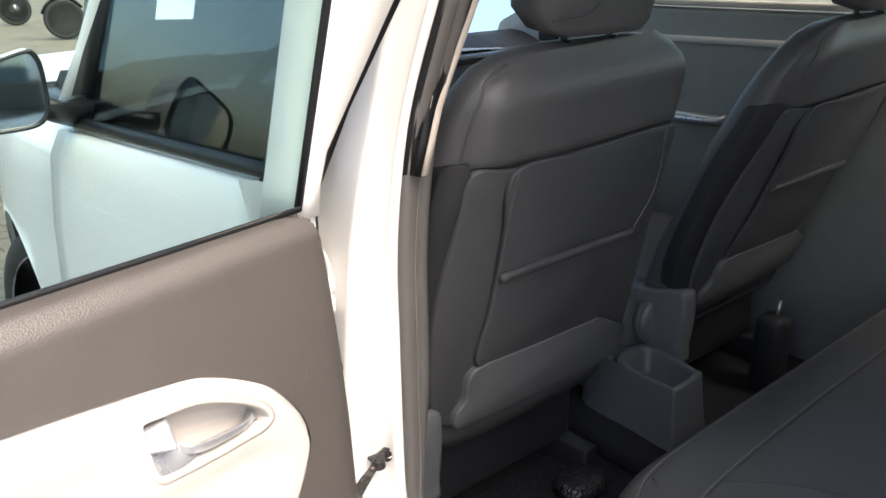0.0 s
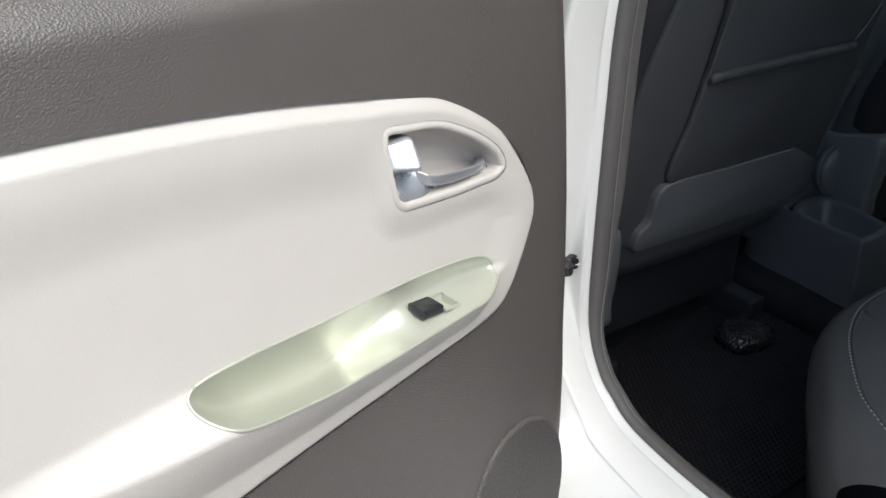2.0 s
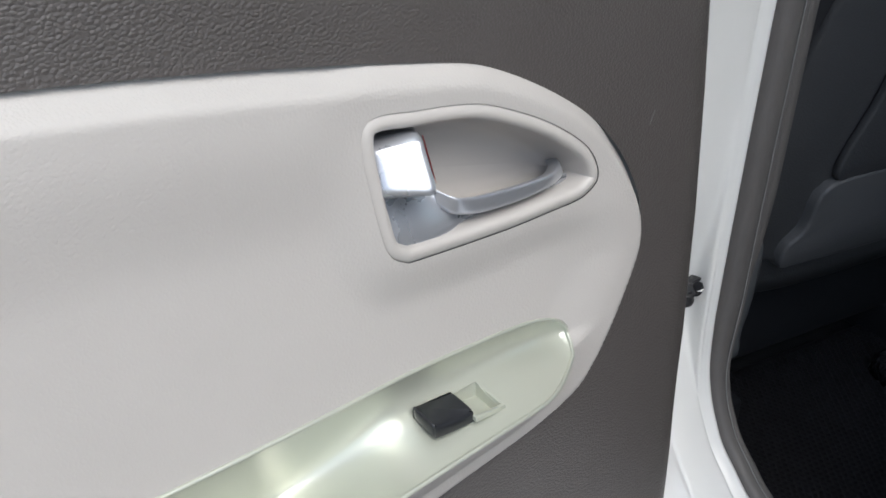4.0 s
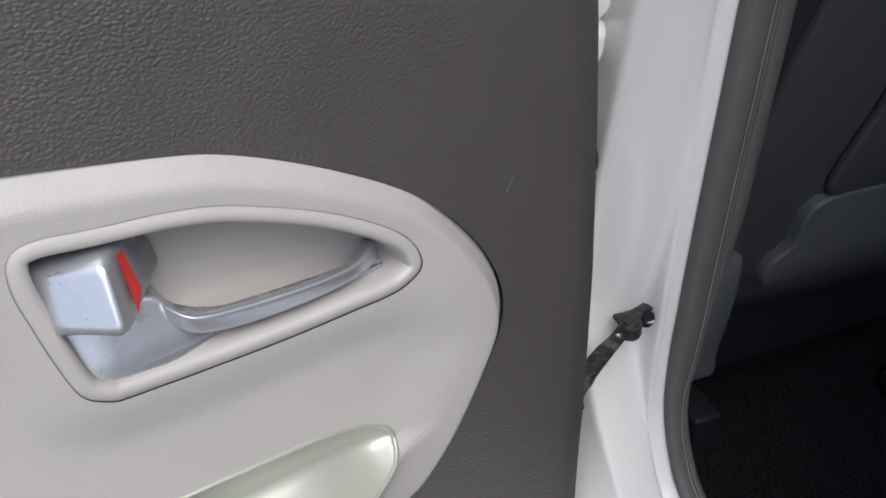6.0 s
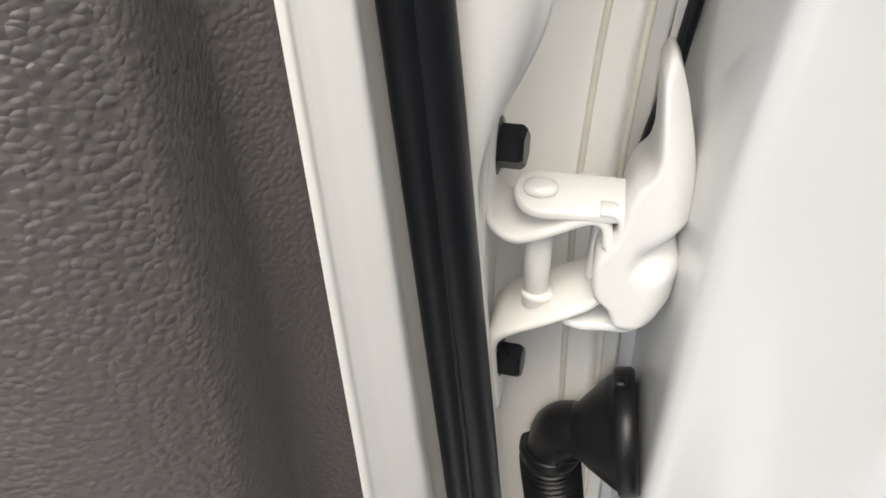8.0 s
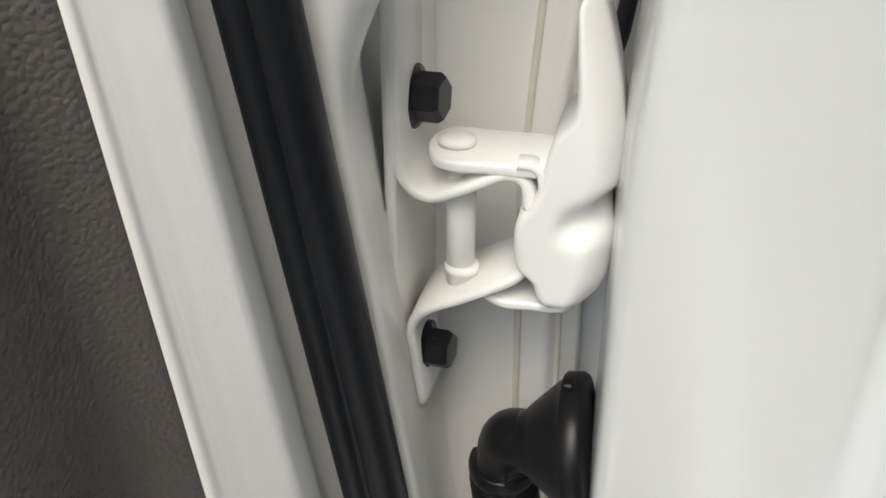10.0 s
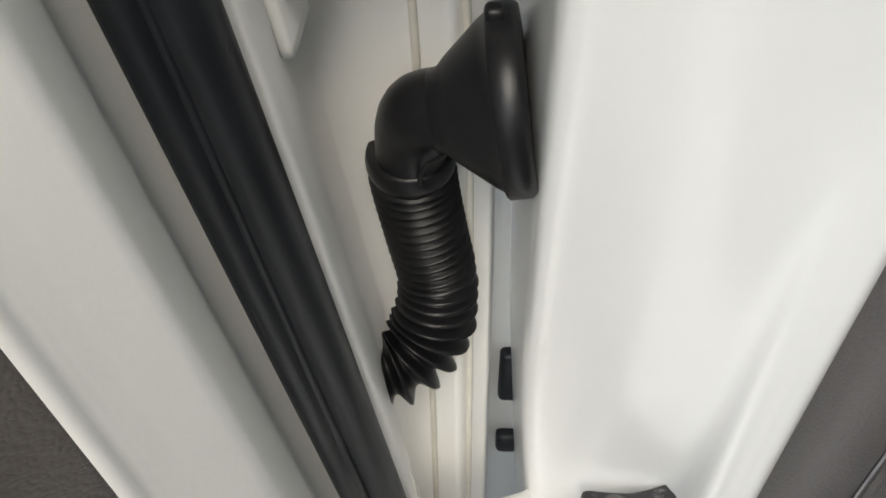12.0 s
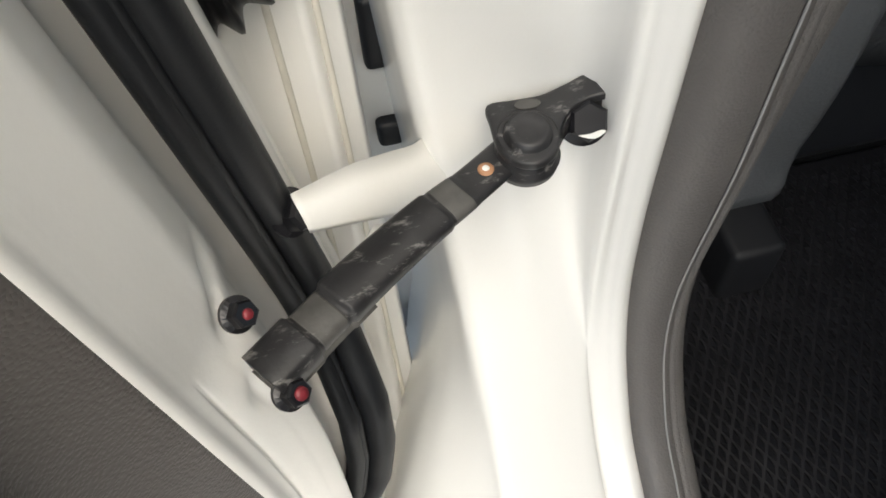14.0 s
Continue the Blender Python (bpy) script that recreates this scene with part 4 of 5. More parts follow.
elb = crom([(0.0175, 0.0050, 0.7130), (0.0120, 0.0065, 0.7115), (0.0078, 0.0090, 0.7085), (0.0054, 0.0125, 0.7020), (0.0044, 0.0155, 0.6930), (0.0040, 0.0175, 0.6800)], 6)
part("elbow", tube(elb, 0.0104, 22), BOOTM, boot, "smooth rubber elbow")
part("elbow_seam", tube(crom([(0.0150, -0.0035, 0.7045), (0.0105, -0.0008, 0.6990), (0.0078, 0.0035, 0.6920), (0.0068, 0.0068, 0.6840)], 6), 0.0007, 6), BOOTM, boot)
path = crom([(0.0036, 0.0178, 0.6890), (0.0044, 0.0195, 0.6750), (0.0076, 0.0200, 0.6530), (0.0110, 0.0180, 0.6330), (0.0088, 0.0130, 0.6150), (0.0015, 0.0070, 0.6055), (-0.0075, 0.0030, 0.6025), (-0.0200, 0.0, 0.6020)], 40)
L = np.r_[0, np.cumsum(np.linalg.norm(np.diff(path, axis=0), axis=1))]
s = np.arange(0, L[-1], 0.0006)
path = np.stack([np.interp(s, L, path[:, j]) for j in range(3)], 1)
ph = 2 * math.pi * np.cumsum(0.0006 / (0.0036 + 0.0024 * sstep((s - 0.045) / 0.04)))
rad = 0.0122 + (0.0012 + 0.0018 * sstep((s - 0.045) / 0.04)) * (1 - np.abs(np.sin(ph / 2)) ** 1.3 * 2) + 0.0006 * sstep((s - 0.05) / 0.03)
rad = np.where(s < 0.0075, 0.0134 - 0.0008 * (np.abs(s - 0.0037) / 0.0037) ** 2, rad)
part("ribbed_sleeve", tube(path, rad, 30), BOOTM, boot, "ribbed rubber sleeve")
part("door_grommet", lathe([(0, 0.031), (0.0035, 0.0315), (0.0060, 0.027), (0.0066, 0.014)], (0.95, -0.12, 0.05), (-0.0172, 0.0010, 0.602), 40), BOOTM, boot, "rubber grommet in the door")

# ---- check strap ----
strap = thing("check_strap", "worn black steel door check strap bolted to the pillar", "door check")
sp = crom([(0.0725, -0.031, 0.5575), (0.056, -0.0420, 0.5580), (0.038, -0.0525, 0.5580), (0.0175, -0.0650, 0.5560), (-0.0040, -0.0806, 0.5545), (-0.0102, -0.0852, 0.5537)], 60)


def bar(p, w, th):
    rings = []
    for i in range(len(p)):
        t = Vector(p[min(i + 1, len(p) - 1)] - p[max(i - 1, 0)]).normalized()
        a = Vector((0, 0, 1)).cross(t).normalized()
        n_ = t.cross(a)
        c = Vector(p[i])
        ww, tt = w[i] / 2, th[i] / 2
        b = 0.0014
        rings.append([c + a * x + n_ * y for x, y in ((ww, tt - b), (ww - b, tt), (b - ww, tt), (-ww, tt - b), (-ww, b - tt), (b - ww, -tt), (ww - b, -tt), (ww, b - tt))])
    return loft(rings)


u_ = np.linspace(0, 1, len(sp))
wid = np.interp(u_, [0, 0.24, 0.255, 0.345, 0.355, 0.655, 0.663, 0.738, 0.746, 1], [0.0118, 0.0122, 0.0124, 0.0126, 0.0132, 0.0136, 0.0126, 0.0126, 0.0138, 0.0142])
thk = np.interp(u_, [0, 0.24, 0.255, 0.345, 0.355, 0.655, 0.663, 0.738, 0.746, 1], [0.0034, 0.0036, 0.0042, 0.0050, 0.0064, 0.0090, 0.0062, 0.0062, 0.0094, 0.0100])
part("arm", bar(sp, wid, thk), STRAPM, strap, "scuffed flat strap arm")
band = [i for i in range(len(sp)) if 0.262 < u_[i] < 0.338]
part("wear_band", bar(sp[band], wid[band] * 1.01, thk[band] * 1.03), STRAPG, strap, "grey rubbed band on the strap")
band = [i for i in range(len(sp)) if 0.668 < u_[i] < 0.734]
part("wear_band", bar(sp[band], wid[band] * 1.01, thk[band] * 1.03), STRAPG, strap, "grey rubbed band on the strap")
band = [i for i in range(len(sp)) if u_[i] > 0.60]
part("under_plate", bar(sp[band] + np.array((0.0, 0.0, -0.0056)), wid[band] * 0.96, np.full(len(band), 0.0030)), STRAPG, strap, "pale grey steel plate below the strap")
part("arm_hole", lathe([(0, 0.0022), (0.0008, 0.0024), (0.0012, 0.0016)], (0, 0, 1), (0.0590, -0.0402, 0.5592), 16), mat("rusty_rivet", (0.42, 0.22, 0.12), 0.6, vary=0.3, scale=300), strap, "small rusty hole")
# white disc painted in for the light spot in the hole
part("hole_light_dot", lathe([(0.0010, 0.0012), (0.0014, 0.0010), (0.0015, 0.0002)], (0, 0, 1), (0.0590, -0.0402, 0.5592), 12), WHITE, strap)
part("pivot", lathe([(-0.0125, 0.0094), (-0.0090, 0.0100), (-0.0080, 0.0092), (-0.0012, 0.0092), (0.0, 0.0088), (0.0004, 0.0080), (-0.0002, 0.0072), (0.0006, 0.0068), (0.0026, 0.0062), (0.0030, 0.0050), (0.0024, 0.0036), (0.0026, 0.0)], (0.0, -0.06, 1), (0.0722, -0.0362, 0.5662), 32), STRAPM, strap, "round pivot rivet")
ear = crom([(0.0640, -0.0222), (0.0720, -0.0222), (0.0800, -0.0224), (0.0880, -0.0210), (0.0960, -0.0192), (0.0996, -0.0235), (0.0985, -0.0285), (0.0930, -0.0285), (0.0862, -0.0305), (0.0815, -0.0370), (0.0785, -0.0435), (0.0722, -0.0466), (0.0660, -0.0440), (0.0630, -0.0380), (0.0632, -0.0290)], 4, True)
part("pivot_bracket", prism(ear, 0.5628, 0.5660, lambda a, b, c: (a, b, c + 0.12 * max(0.0, a - 0.080)), 0.0008), STRAPM, strap, "folded bracket ear")
part("paint_chip", prism(crom([(0.0715, -0.0248), (0.0745, -0.0232), (0.0790, -0.0250), (0.0775, -0.0272), (0.0730, -0.0268)], 4, True), 0.5661, 0.5664, lambda a, b, c: (a, b, c)), STRAPG, strap, "chipped paint on the bracket", False)
part("bracket_flange", fold([(0.0800, -0.0375, 0.5590), (0.0835, -0.0325, 0.5595), (0.0880, -0.0290, 0.5605), (0.0940, -0.0275, 0.5625), (0.0985, -0.0265, 0.5640)], (0, 0, 1), [0.0038, 0.0042, 0.0036], 0.0018), STRAPM, strap, "turned-down edge of the bracket")
wb = hexbolt((0.0920, -0.0275, 0.5575), (-0.05, -0.75, 0.65), r=0.0056, h=0.006, parent=strap)
wb.name = "wall_bolt"
part("bolt_chip", prism(crom([(-0.0040, -0.0034), (0.0006, -0.0050), (0.0040, -0.0034), (0.0026, -0.0028), (-0.0006, -0.0034)], 3, True), 0.0080, 0.0088, lambda u, v, w: Vector((0.0920, -0.0275, 0.5575)) + Vector((1, -0.05, 0)) * u + Vector((0, 0.65, 0.75)) * v + Vector((-0.05, -0.75, 0.65)) * w), mat("chipped_white", (0.7, 0.7, 0.68), 0.5), strap, "white paint chip on the bolt", False)
for q, m_ in (((0.0610, 0.0905, 0.5560), BOLT), ((0.0640, 0.0710, 0.5430), BOLT)):
    hexbolt(DOOR @ Vector(q), DOOR.to_3x3() @ Vector((0.35, -0.6, 0.55)), r=0.0034, h=0.0042, parent=strap, m=m_)
part("red_dab", lathe([(0, 0.0016), (0.0008, 0.0014), (0.001, 0.0003)], DOOR.to_3x3() @ Vector((0.35, -0.6, 0.55)), DOOR @ Vector((0.0635, 0.0862, 0.5598)), 12), REDB, strap, "red thread lock dab")
part("red_dab", lathe([(0, 0.0020), (0.0008, 0.0018), (0.0010, 0.0004)], DOOR.to_3x3() @ Vector((0.35, -0.6, 0.55)), DOOR @ Vector((0.0665, 0.0667, 0.5468)), 12), REDB, strap, "red thread lock dab")

# ---- rest of the body, away from the open door ----
part("far_side", loft([[(1.58 + x, y, z) for x, z in ((0.0, 0.22), (0.03, 0.40), (0.035, 0.58), (0.02, 0.80), (-0.03, 0.96), (-0.06, 0.97), (-0.06, 0.22))] for y in np.linspace(-1.95, 1.90, 10)]), WHITE, car, "white far body side")
part("tailgate", loft([[(x, -1.98 + 0.10 * (1 - (x - 0.77) ** 2 / 0.7) * -0.3 + dy, z) for dy, z in ((0.0, 0.25), (-0.06, 0.40), (-0.07, 0.60), (-0.03, 0.90), (0.05, 0.98), (0.12, 0.98), (0.12, 0.25))] for x in np.linspace(-0.02, 1.57, 10)]), WHITE, car, "white tailgate")
rg = part("tailgate_glass", loft([[(0.12, -1.90, 0.97), (1.44, -1.90, 0.97)], [(0.18, -1.42, 1.46), (1.38, -1.42, 1.46)]], False), GLASSD, car, "dark rear glass", False)
rg.visible_shadow = False
part("roof_rear", loft([[(x, -1.29, 1.445), (x, -1.29, 1.498), (x, -1.46, 1.47), (x, -1.44, 1.44)] for x in (0.10, 0.4, 1.1, 1.45)]), WHITE, car)
for x_ in (0.10, 1.46):
    part("rear_side_panel", loft([[(x_ + dx, -1.10, 0.95), (x_ + dx, -1.34, 1.44), (x_ + dx, -1.44, 1.46), (x_ + dx, -1.93, 0.97)] for dx in (-0.02, 0.02)]), WHITE, car)
part("bonnet", loft([[(x, y, 0.955 - 0.10 * max(0, (y - 1.2) / 0.7) ** 2 - 0.05 * abs((x - 0.77) / 0.75) ** 4) for x in np.linspace(0.66, 1.57, 10)] for y in np.linspace(0.905, 1.92, 12)], False), WHITE, car, "white bonnet")
part("front_bumper", loft([[(x, 1.90 + dy - 0.10 * ((x - 0.77) / 0.8) ** 4, z) for dy, z in ((0, 0.22), (0.10, 0.34), (0.10, 0.55), (0.04, 0.80), (0.0, 0.86), (-0.06, 0.86), (-0.06, 0.22))] for x in np.linspace(0.22, 1.36, 12)]), WHITE, car, "white front bumper")
part("cowl", rbox(0.03, 1.52, 0.86, 1.14, 0.90, 0.945, 0.01), BLKPL, car)
for y_, dx_ in ((1.20, 1.60), (-1.52, 1.60), (-1.52, -0.02)):
    tw = part("tyre", lathe([(-0.09, 0.18), (-0.085, 0.26), (-0.06, 0.285), (0.06, 0.285), (0.085, 0.26), (0.09, 0.18)], (1, 0, 0), (dx_ + (-0.08 if dx_ > 1 else 0.10), y_, 0.365), 40), TYRE, car)
    part("rim", lathe([(-0.08, 0.0), (-0.085, 0.06), (-0.07, 0.18), (0.07, 0.18), (0.085, 0.06), (0.08, 0.0)], (1, 0, 0), (dx_ + (-0.08 if dx_ > 1 else 0.10), y_, 0.365), 40), SILVER, tw)

# ---- front door, fender, wheel, mirror beyond the glass ----
front_door = thing("front_door", "closed white front door with dark tinted window", "car door")
sec = [(-0.052, 0.22), (-0.068, 0.40), (-0.070, 0.55), (-0.060, 0.75), (-0.045, 0.87), (-0.030, 0.945), (-0.022, 0.958)]
part("skin", loft([[(x - 0.010 * math.sin(max(0, y) * 1.6), y, z - 0.055 * max(y, 0) if z > 0.9 else z) for x, z in sec] + [(0.050, y, 0.95 - 0.055 * max(y, 0)), (0.050, y, 0.22)] for y in np.linspace(0.052, 0.785, 14)]), WHITE, front_door, "white painted door skin")
part("belt_strip", tube([(-0.018, y, 0.972 - 0.052 * y) for y in np.linspace(-0.055, 0.80, 8)], 0.010, 8, True, 1.0), BLACK, front_door, "black waist strip")
g2 = part("front_glass", loft([[(-0.008, y, 0.95 - 0.05 * y), (-0.004, y, 0.95 - 0.05 * y), (0.118, y, 1.40), (0.114, y, 1.40)] for y in (0.03, 0.78)]), GLASSD, front_door, "dark tinted side glass", False)
g2.visible_shadow = False
part("sail_panel", loft([[(-0.012, 0.70, 0.94), (-0.002, 0.70, 0.94), (0.09, 0.62, 1.28), (0.08, 0.62, 1.28)], [(-0.012, 0.80, 0.93), (-0.002, 0.80, 0.93), (0.09, 0.64, 1.28), (0.08, 0.64, 1.28)]]), BLACK, front_door)
part("window_frame", tube([(-0.010, 0.82, 0.93), (0.03, 0.76, 1.05), (0.085, 0.60, 1.30), (0.11, 0.45, 1.41), (0.115, -0.02, 1.43)], 0.018, 8), WHITE, front_door)
part("rear_frame", loft([[(-0.020 + 0.11 * (z - 0.96) / 0.45 + x, y - 0.17 * (z - 0.96), z) for x, y in ((-0.004, -0.02), (-0.004, 0.045), (0.02, 0.045), (0.02, -0.02))] for z in (0.93, 1.2, 1.44)]), BLACK, front_door)
rows = []
for y in np.linspace(0.790, 1.90, 64):
    inb = 0.030 * max(0.0, (y - 0.95) / 0.95) ** 2 * 8 + 0.005 * (1 - float(sstep((y - 0.79) / 0.25)))
    q = 0.315 ** 2 - (y - 1.18) ** 2
    zb = 0.352 + math.sqrt(q) if q > 0 else 0.22
    zs = [max(zb, 0.22 + (0.80 - 0.22) * k) for k in (0, 0.2, 0.4, 0.6, 0.8, 1.0)]
    rows.append([(float(np.interp(z, [0.22, 0.40, 0.55, 0.75, 0.80], [-0.062, -0.078, -0.080, -0.070, -0.065])) + inb, y, z) for z in zs] + [(-0.055 + inb, y, 0.865), (-0.040 + inb, y, 0.893), (-0.010 + inb, y, 0.908), (0.25, y, 0.94), (0.70, y, 0.955)])
part("fender", loft(rows, closed=False), WHITE, car, "white front wing and bonnet")
part("arch_lip", tube([(-0.060 + 0.030 * max(0.0, (1.18 + 0.315 * math.cos(a) - 0.95) / 0.95) ** 2 * 8, 1.18 + 0.315 * math.cos(a), 0.352 + 0.315 * math.sin(a)) for a in np.linspace(0, math.pi, 30)], 0.006, 6), BLACK, car)
part("wing_liner", rbox(0.22, 0.40, 0.86, 1.50, 0.30, 0.72, 0.03), BLACK, car)
wheel = thing("road_wheel", "steered alloy road wheel with black tyre", "wheel", Matrix.Translation((0.018, 1.18, 0.350)) @ Matrix.Rotation(radians(15), 4, "Z"))
WC = (0.0, 0.0, 0.0)
part("tyre", lathe([(0.004, 0.198), (-0.002, 0.215), (0.0, 0.238), (0.012, 0.262), (0.035, 0.272), (0.13, 0.272), (0.155, 0.262), (0.165, 0.238), (0.165, 0.198)], (1, 0, 0), (WC[0] - 0.02, WC[1], WC[2]), 48), TYRE, wheel)
rim = part("rim", lathe([(0.000, 0.203), (0.000, 0.198), (0.006, 0.188), (0.03, 0.184), (0.12, 0.180)], (1, 0, 0), (WC[0] - 0.02, WC[1], WC[2]), 48), ALLOY, wheel)
for i in range(7):
    a = 2 * math.pi * i / 7
    part("spoke", loft([[(WC[0] - 0.012 + dx, WC[1] + r * math.cos(a) - w * math.sin(a), WC[2] + r * math.sin(a) + w * math.cos(a)) for dx, w in ((0, -hw), (0, hw), (0.02, hw), (0.02, -hw))] for r, hw in ((0.03, 0.024), (0.10, 0.015), (0.190, 0.024))]), ALLOY, rim)
part("hub_cap", lathe([(-0.008, 0.0), (-0.006, 0.025), (0.01, 0.035), (0.03, 0.035)], (1, 0, 0), (WC[0] - 0.01, WC[1], WC[2]), 24), ALLOY, rim)
part("brake_backing", lathe([(0.06, 0.0), (0.06, 0.182), (0.07, 0.182)], (1, 0, 0), (WC[0] - 0.01, WC[1], WC[2]), 24), BLACK, wheel)

mirror = thing("wing_mirror", "black and white door mirror", "mirror")
mo = crom([(-0.079, 0.028), (-0.091, -0.0094), (-0.088, -0.052), (-0.0735, -0.068), (-0.041, -0.075), (0.018, -0.072), (0.065, -0.063), (0.087, -0.039), (0.088, 0.0066), (0.081, 0.055), (0.068, 0.077), (0.053, 0.080), (0.012, 0.068), (-0.047, 0.049)], 5, True) * np.array([0.71, 0.83])
MP = Matrix.Translation((-0.152, 0.612, 1.014)) @ Matrix.Rotation(radians(-6), 4, "Z") @ Matrix.Rotation(radians(4), 4, "Y")


def mplace(u, v, w):
    return MP @ Vector((u, -w, v))


part("housing", loft([[mplace(u * k + sx, v * k, w) for u, v in mo] for k, w, sx in ((0.55, -0.10, 0.02), (0.82, -0.075, 0.01), (0.98, -0.03, -0.003), (1.01, 0.0, -0.0045), (1.0, 0.006, -0.0045), (0.95, 0.009, 0))]), WHITE, mirror, "white mirror shell")
part("rim", loft([[mplace(u * k, v * k, w) for u, v in mo] for k, w in ((1.01, 0.0), (1.01, 0.012), (0.97, 0.016), (0.90, 0.012), (0.89, 0.006))], True, False), BLKPL, mirror, "black mirror surround")
part("mirror_glass", prism(np.array(mo) * 0.905, 0.0065, 0.0095, mplace), MIRROR, mirror, "reflecting mirror glass", False)
part("mirror_arm", tube([(-0.10, 0.645, 0.985), (-0.06, 0.67, 0.965), (-0.015, 0.715, 0.955)], [0.022, 0.026, 0.040], 14, True, 0.7), BLKPL, mirror, "black mirror foot")

for px_, pz_, ph_ in ((0.0415, 0.536, 0.017), (0.0422, 0.481, 0.007)):
    part("rubber_plug", rbox(px_ - 0.0055, px_ + 0.0055, 0.046, 0.056, pz_ - ph_, pz_ + ph_, 0.0028), BLACK, car, "black rubber plug in the gap")

# a black bar stands in for the shaded opening between door skin and pillar
part("gap_shade", tube([(0.0215, 0.035, 0.812), (0.0250, 0.035, 0.829), (0.0290, 0.035, 0.849), (0.0320, 0.035, 0.875), (0.0350, 0.035, 0.900)], [0.0020, 0.0024, 0.0026, 0.0024, 0.0020], 10, True, 1.6), BLACK, car, "black bar for the shade in the gap above the hinge")

# ---- interior ----
part("floor_pan", rbox(0.13, 1.50, -1.25, 1.2, 0.185, 0.205, 0.004), CARPET, car, "black carpeted floor")
part("inner_sill", rbox(0.125, 0.165, -1.1, 0.9, 0.19, 0.322, 0.012), DARK, car)
part("firewall", rbox(0.05, 1.5, 1.15, 1.2, 0.18, 0.95, 0.01), DARK, car)
part("tunnel", rbox(0.72, 0.92, -1.0, 1.1, 0.20, 0.275, 0.03), CARPET, car)


def build_seat(cx, label, y0=0.034, k=0.206, dz=0.0):
    """A front seat: y0 and k place and tilt its back; details lie on the back's plane."""
    st = thing("passenger_chair", label, "car seat", group="front seats")

    def by(z):
        return y0 - k * (z - 0.508)

    def ring(z, hw, th, pw=3.0, yb=None):
        yb = by(z) if yb is None else yb
        out = []
        for a in np.linspace(0, 2 * math.pi, 44, endpoint=False):
            c_, s_ = math.cos(a), math.sin(a)
            out.append((cx + hw * np.sign(c_) * abs(c_) ** (2 / pw), yb + th / 2 + th / 2 * np.sign(s_) * abs(s_) ** (2 / pw), z))
        return out

    zs = [0.44, 0.47, 0.52, 0.62, 0.74, 0.86, 0.95, 1.00, 1.04, 1.066, 1.082, 1.092]
    hw = [0.225, 0.245, 0.262, 0.274, 0.276, 0.270, 0.262, 0.252, 0.234, 0.208, 0.17, 0.10]
    th = [0.10, 0.12, 0.13, 0.135, 0.13, 0.125, 0.115, 0.105, 0.095, 0.08, 0.055, 0.02]
    yb = [by(z) + 0.006 for z in zs]
    yb[-3:] = [yb[-3] + 0.008, yb[-2] + 0.02, yb[-1] + 0.035]
    part("backrest", loft([ring(z, h, t, 3.4, y) for z, h, t, y in zip(zs, hw, th, yb)]), SEATL, st, "black leather backrest")

    def pb(u, v, w):
        return (cx + u, by(v) + 0.0045 - w - 0.007 * (1 - (u / 0.27) ** 2) + 6.0 * max(0.0, abs(u) - 0.19) ** 2, v)

    def pl(name, pts, lo, hi, m, lab="", bev=0.004, n=6):
        return part(name, prism(crom(pts, n, True), lo, hi, pb, bev), m, st, lab)

    pl("rear_cover", [(-0.231, 0.934), (-0.241, 0.86), (-0.251, 0.78), (-0.255, 0.70), (-0.249, 0.60), (-0.236, 0.536), (-0.212, 0.505), (-0.10, 0.499), (0.10, 0.497), (0.245, 0.495), (0.272, 0.520), (0.280, 0.60), (0.278, 0.69), (0.258, 0.85), (0.238, 0.925), (0.176, 0.943), (0.0, 0.937), (-0.16, 0.932)], -0.02, 0.006, SEATD, "dark leather seat-back cover", 0.005)
    cap = []
    for q in np.linspace(-0.1, 1, 18):
        row = []
        for s in np.linspace(-1, 1, 25):
            v = 0.943 + 0.145 * max(q, 0)
            h_ = float(np.interp(v, [0.94, 0.98, 1.02, 1.05, 1.07, 1.09], [0.246, 0.249, 0.240, 0.222, 0.198, 0.150]))
            u = s * h_
            w = 0.0080 - 0.034 * float(sstep((v - 1.010) / 0.085)) ** 1.5 - 0.020 * abs(s) ** 10 - (0.012 if q < 0 else 0.0)
            x_, y_, z_ = pb(u, v, w)
            row.append((x_, y_, z_ + 0.006 * s))
        cap.append(row)
    part("cap", loft(cap, closed=False), SEATL, st, "smooth leather cap below the headrest")
    pl("side_strip", [(-0.262, 0.942), (-0.232, 0.937), (-0.242, 0.86), (-0.252, 0.78), (-0.256, 0.70), (-0.251, 0.60), (-0.240, 0.540), (-0.250, 0.520), (-0.268, 0.56), (-0.279, 0.64), (-0.279, 0.80), (-0.270, 0.90)], -0.03, 0.0045, DARK, "dark elastic side strip", 0.002)
    pk = [(-0.160, 0.930), (-0.164, 0.84), (-0.165, 0.765), (-0.168, 0.70), (-0.176, 0.612), (-0.10, 0.606), (0.04, 0.603), (0.110, 0.604), (0.135, 0.68), (0.150, 0.765), (0.188, 0.835), (0.180, 0.90), (0.174, 0.938), (0.0, 0.932)]
    pl("map_pocket", pk, 0.0, 0.0100, SEATD, "dark leather map pocket", 0.003)
    part("pocket_hem", tube([pb(u, 0.763 + 0.003 * math.cos(u * 9), 0.0130) for u in np.linspace(-0.164, 0.148, 20)], 0.0095, 10, True, 0.8), SEATD, st, "rolled pocket hem")
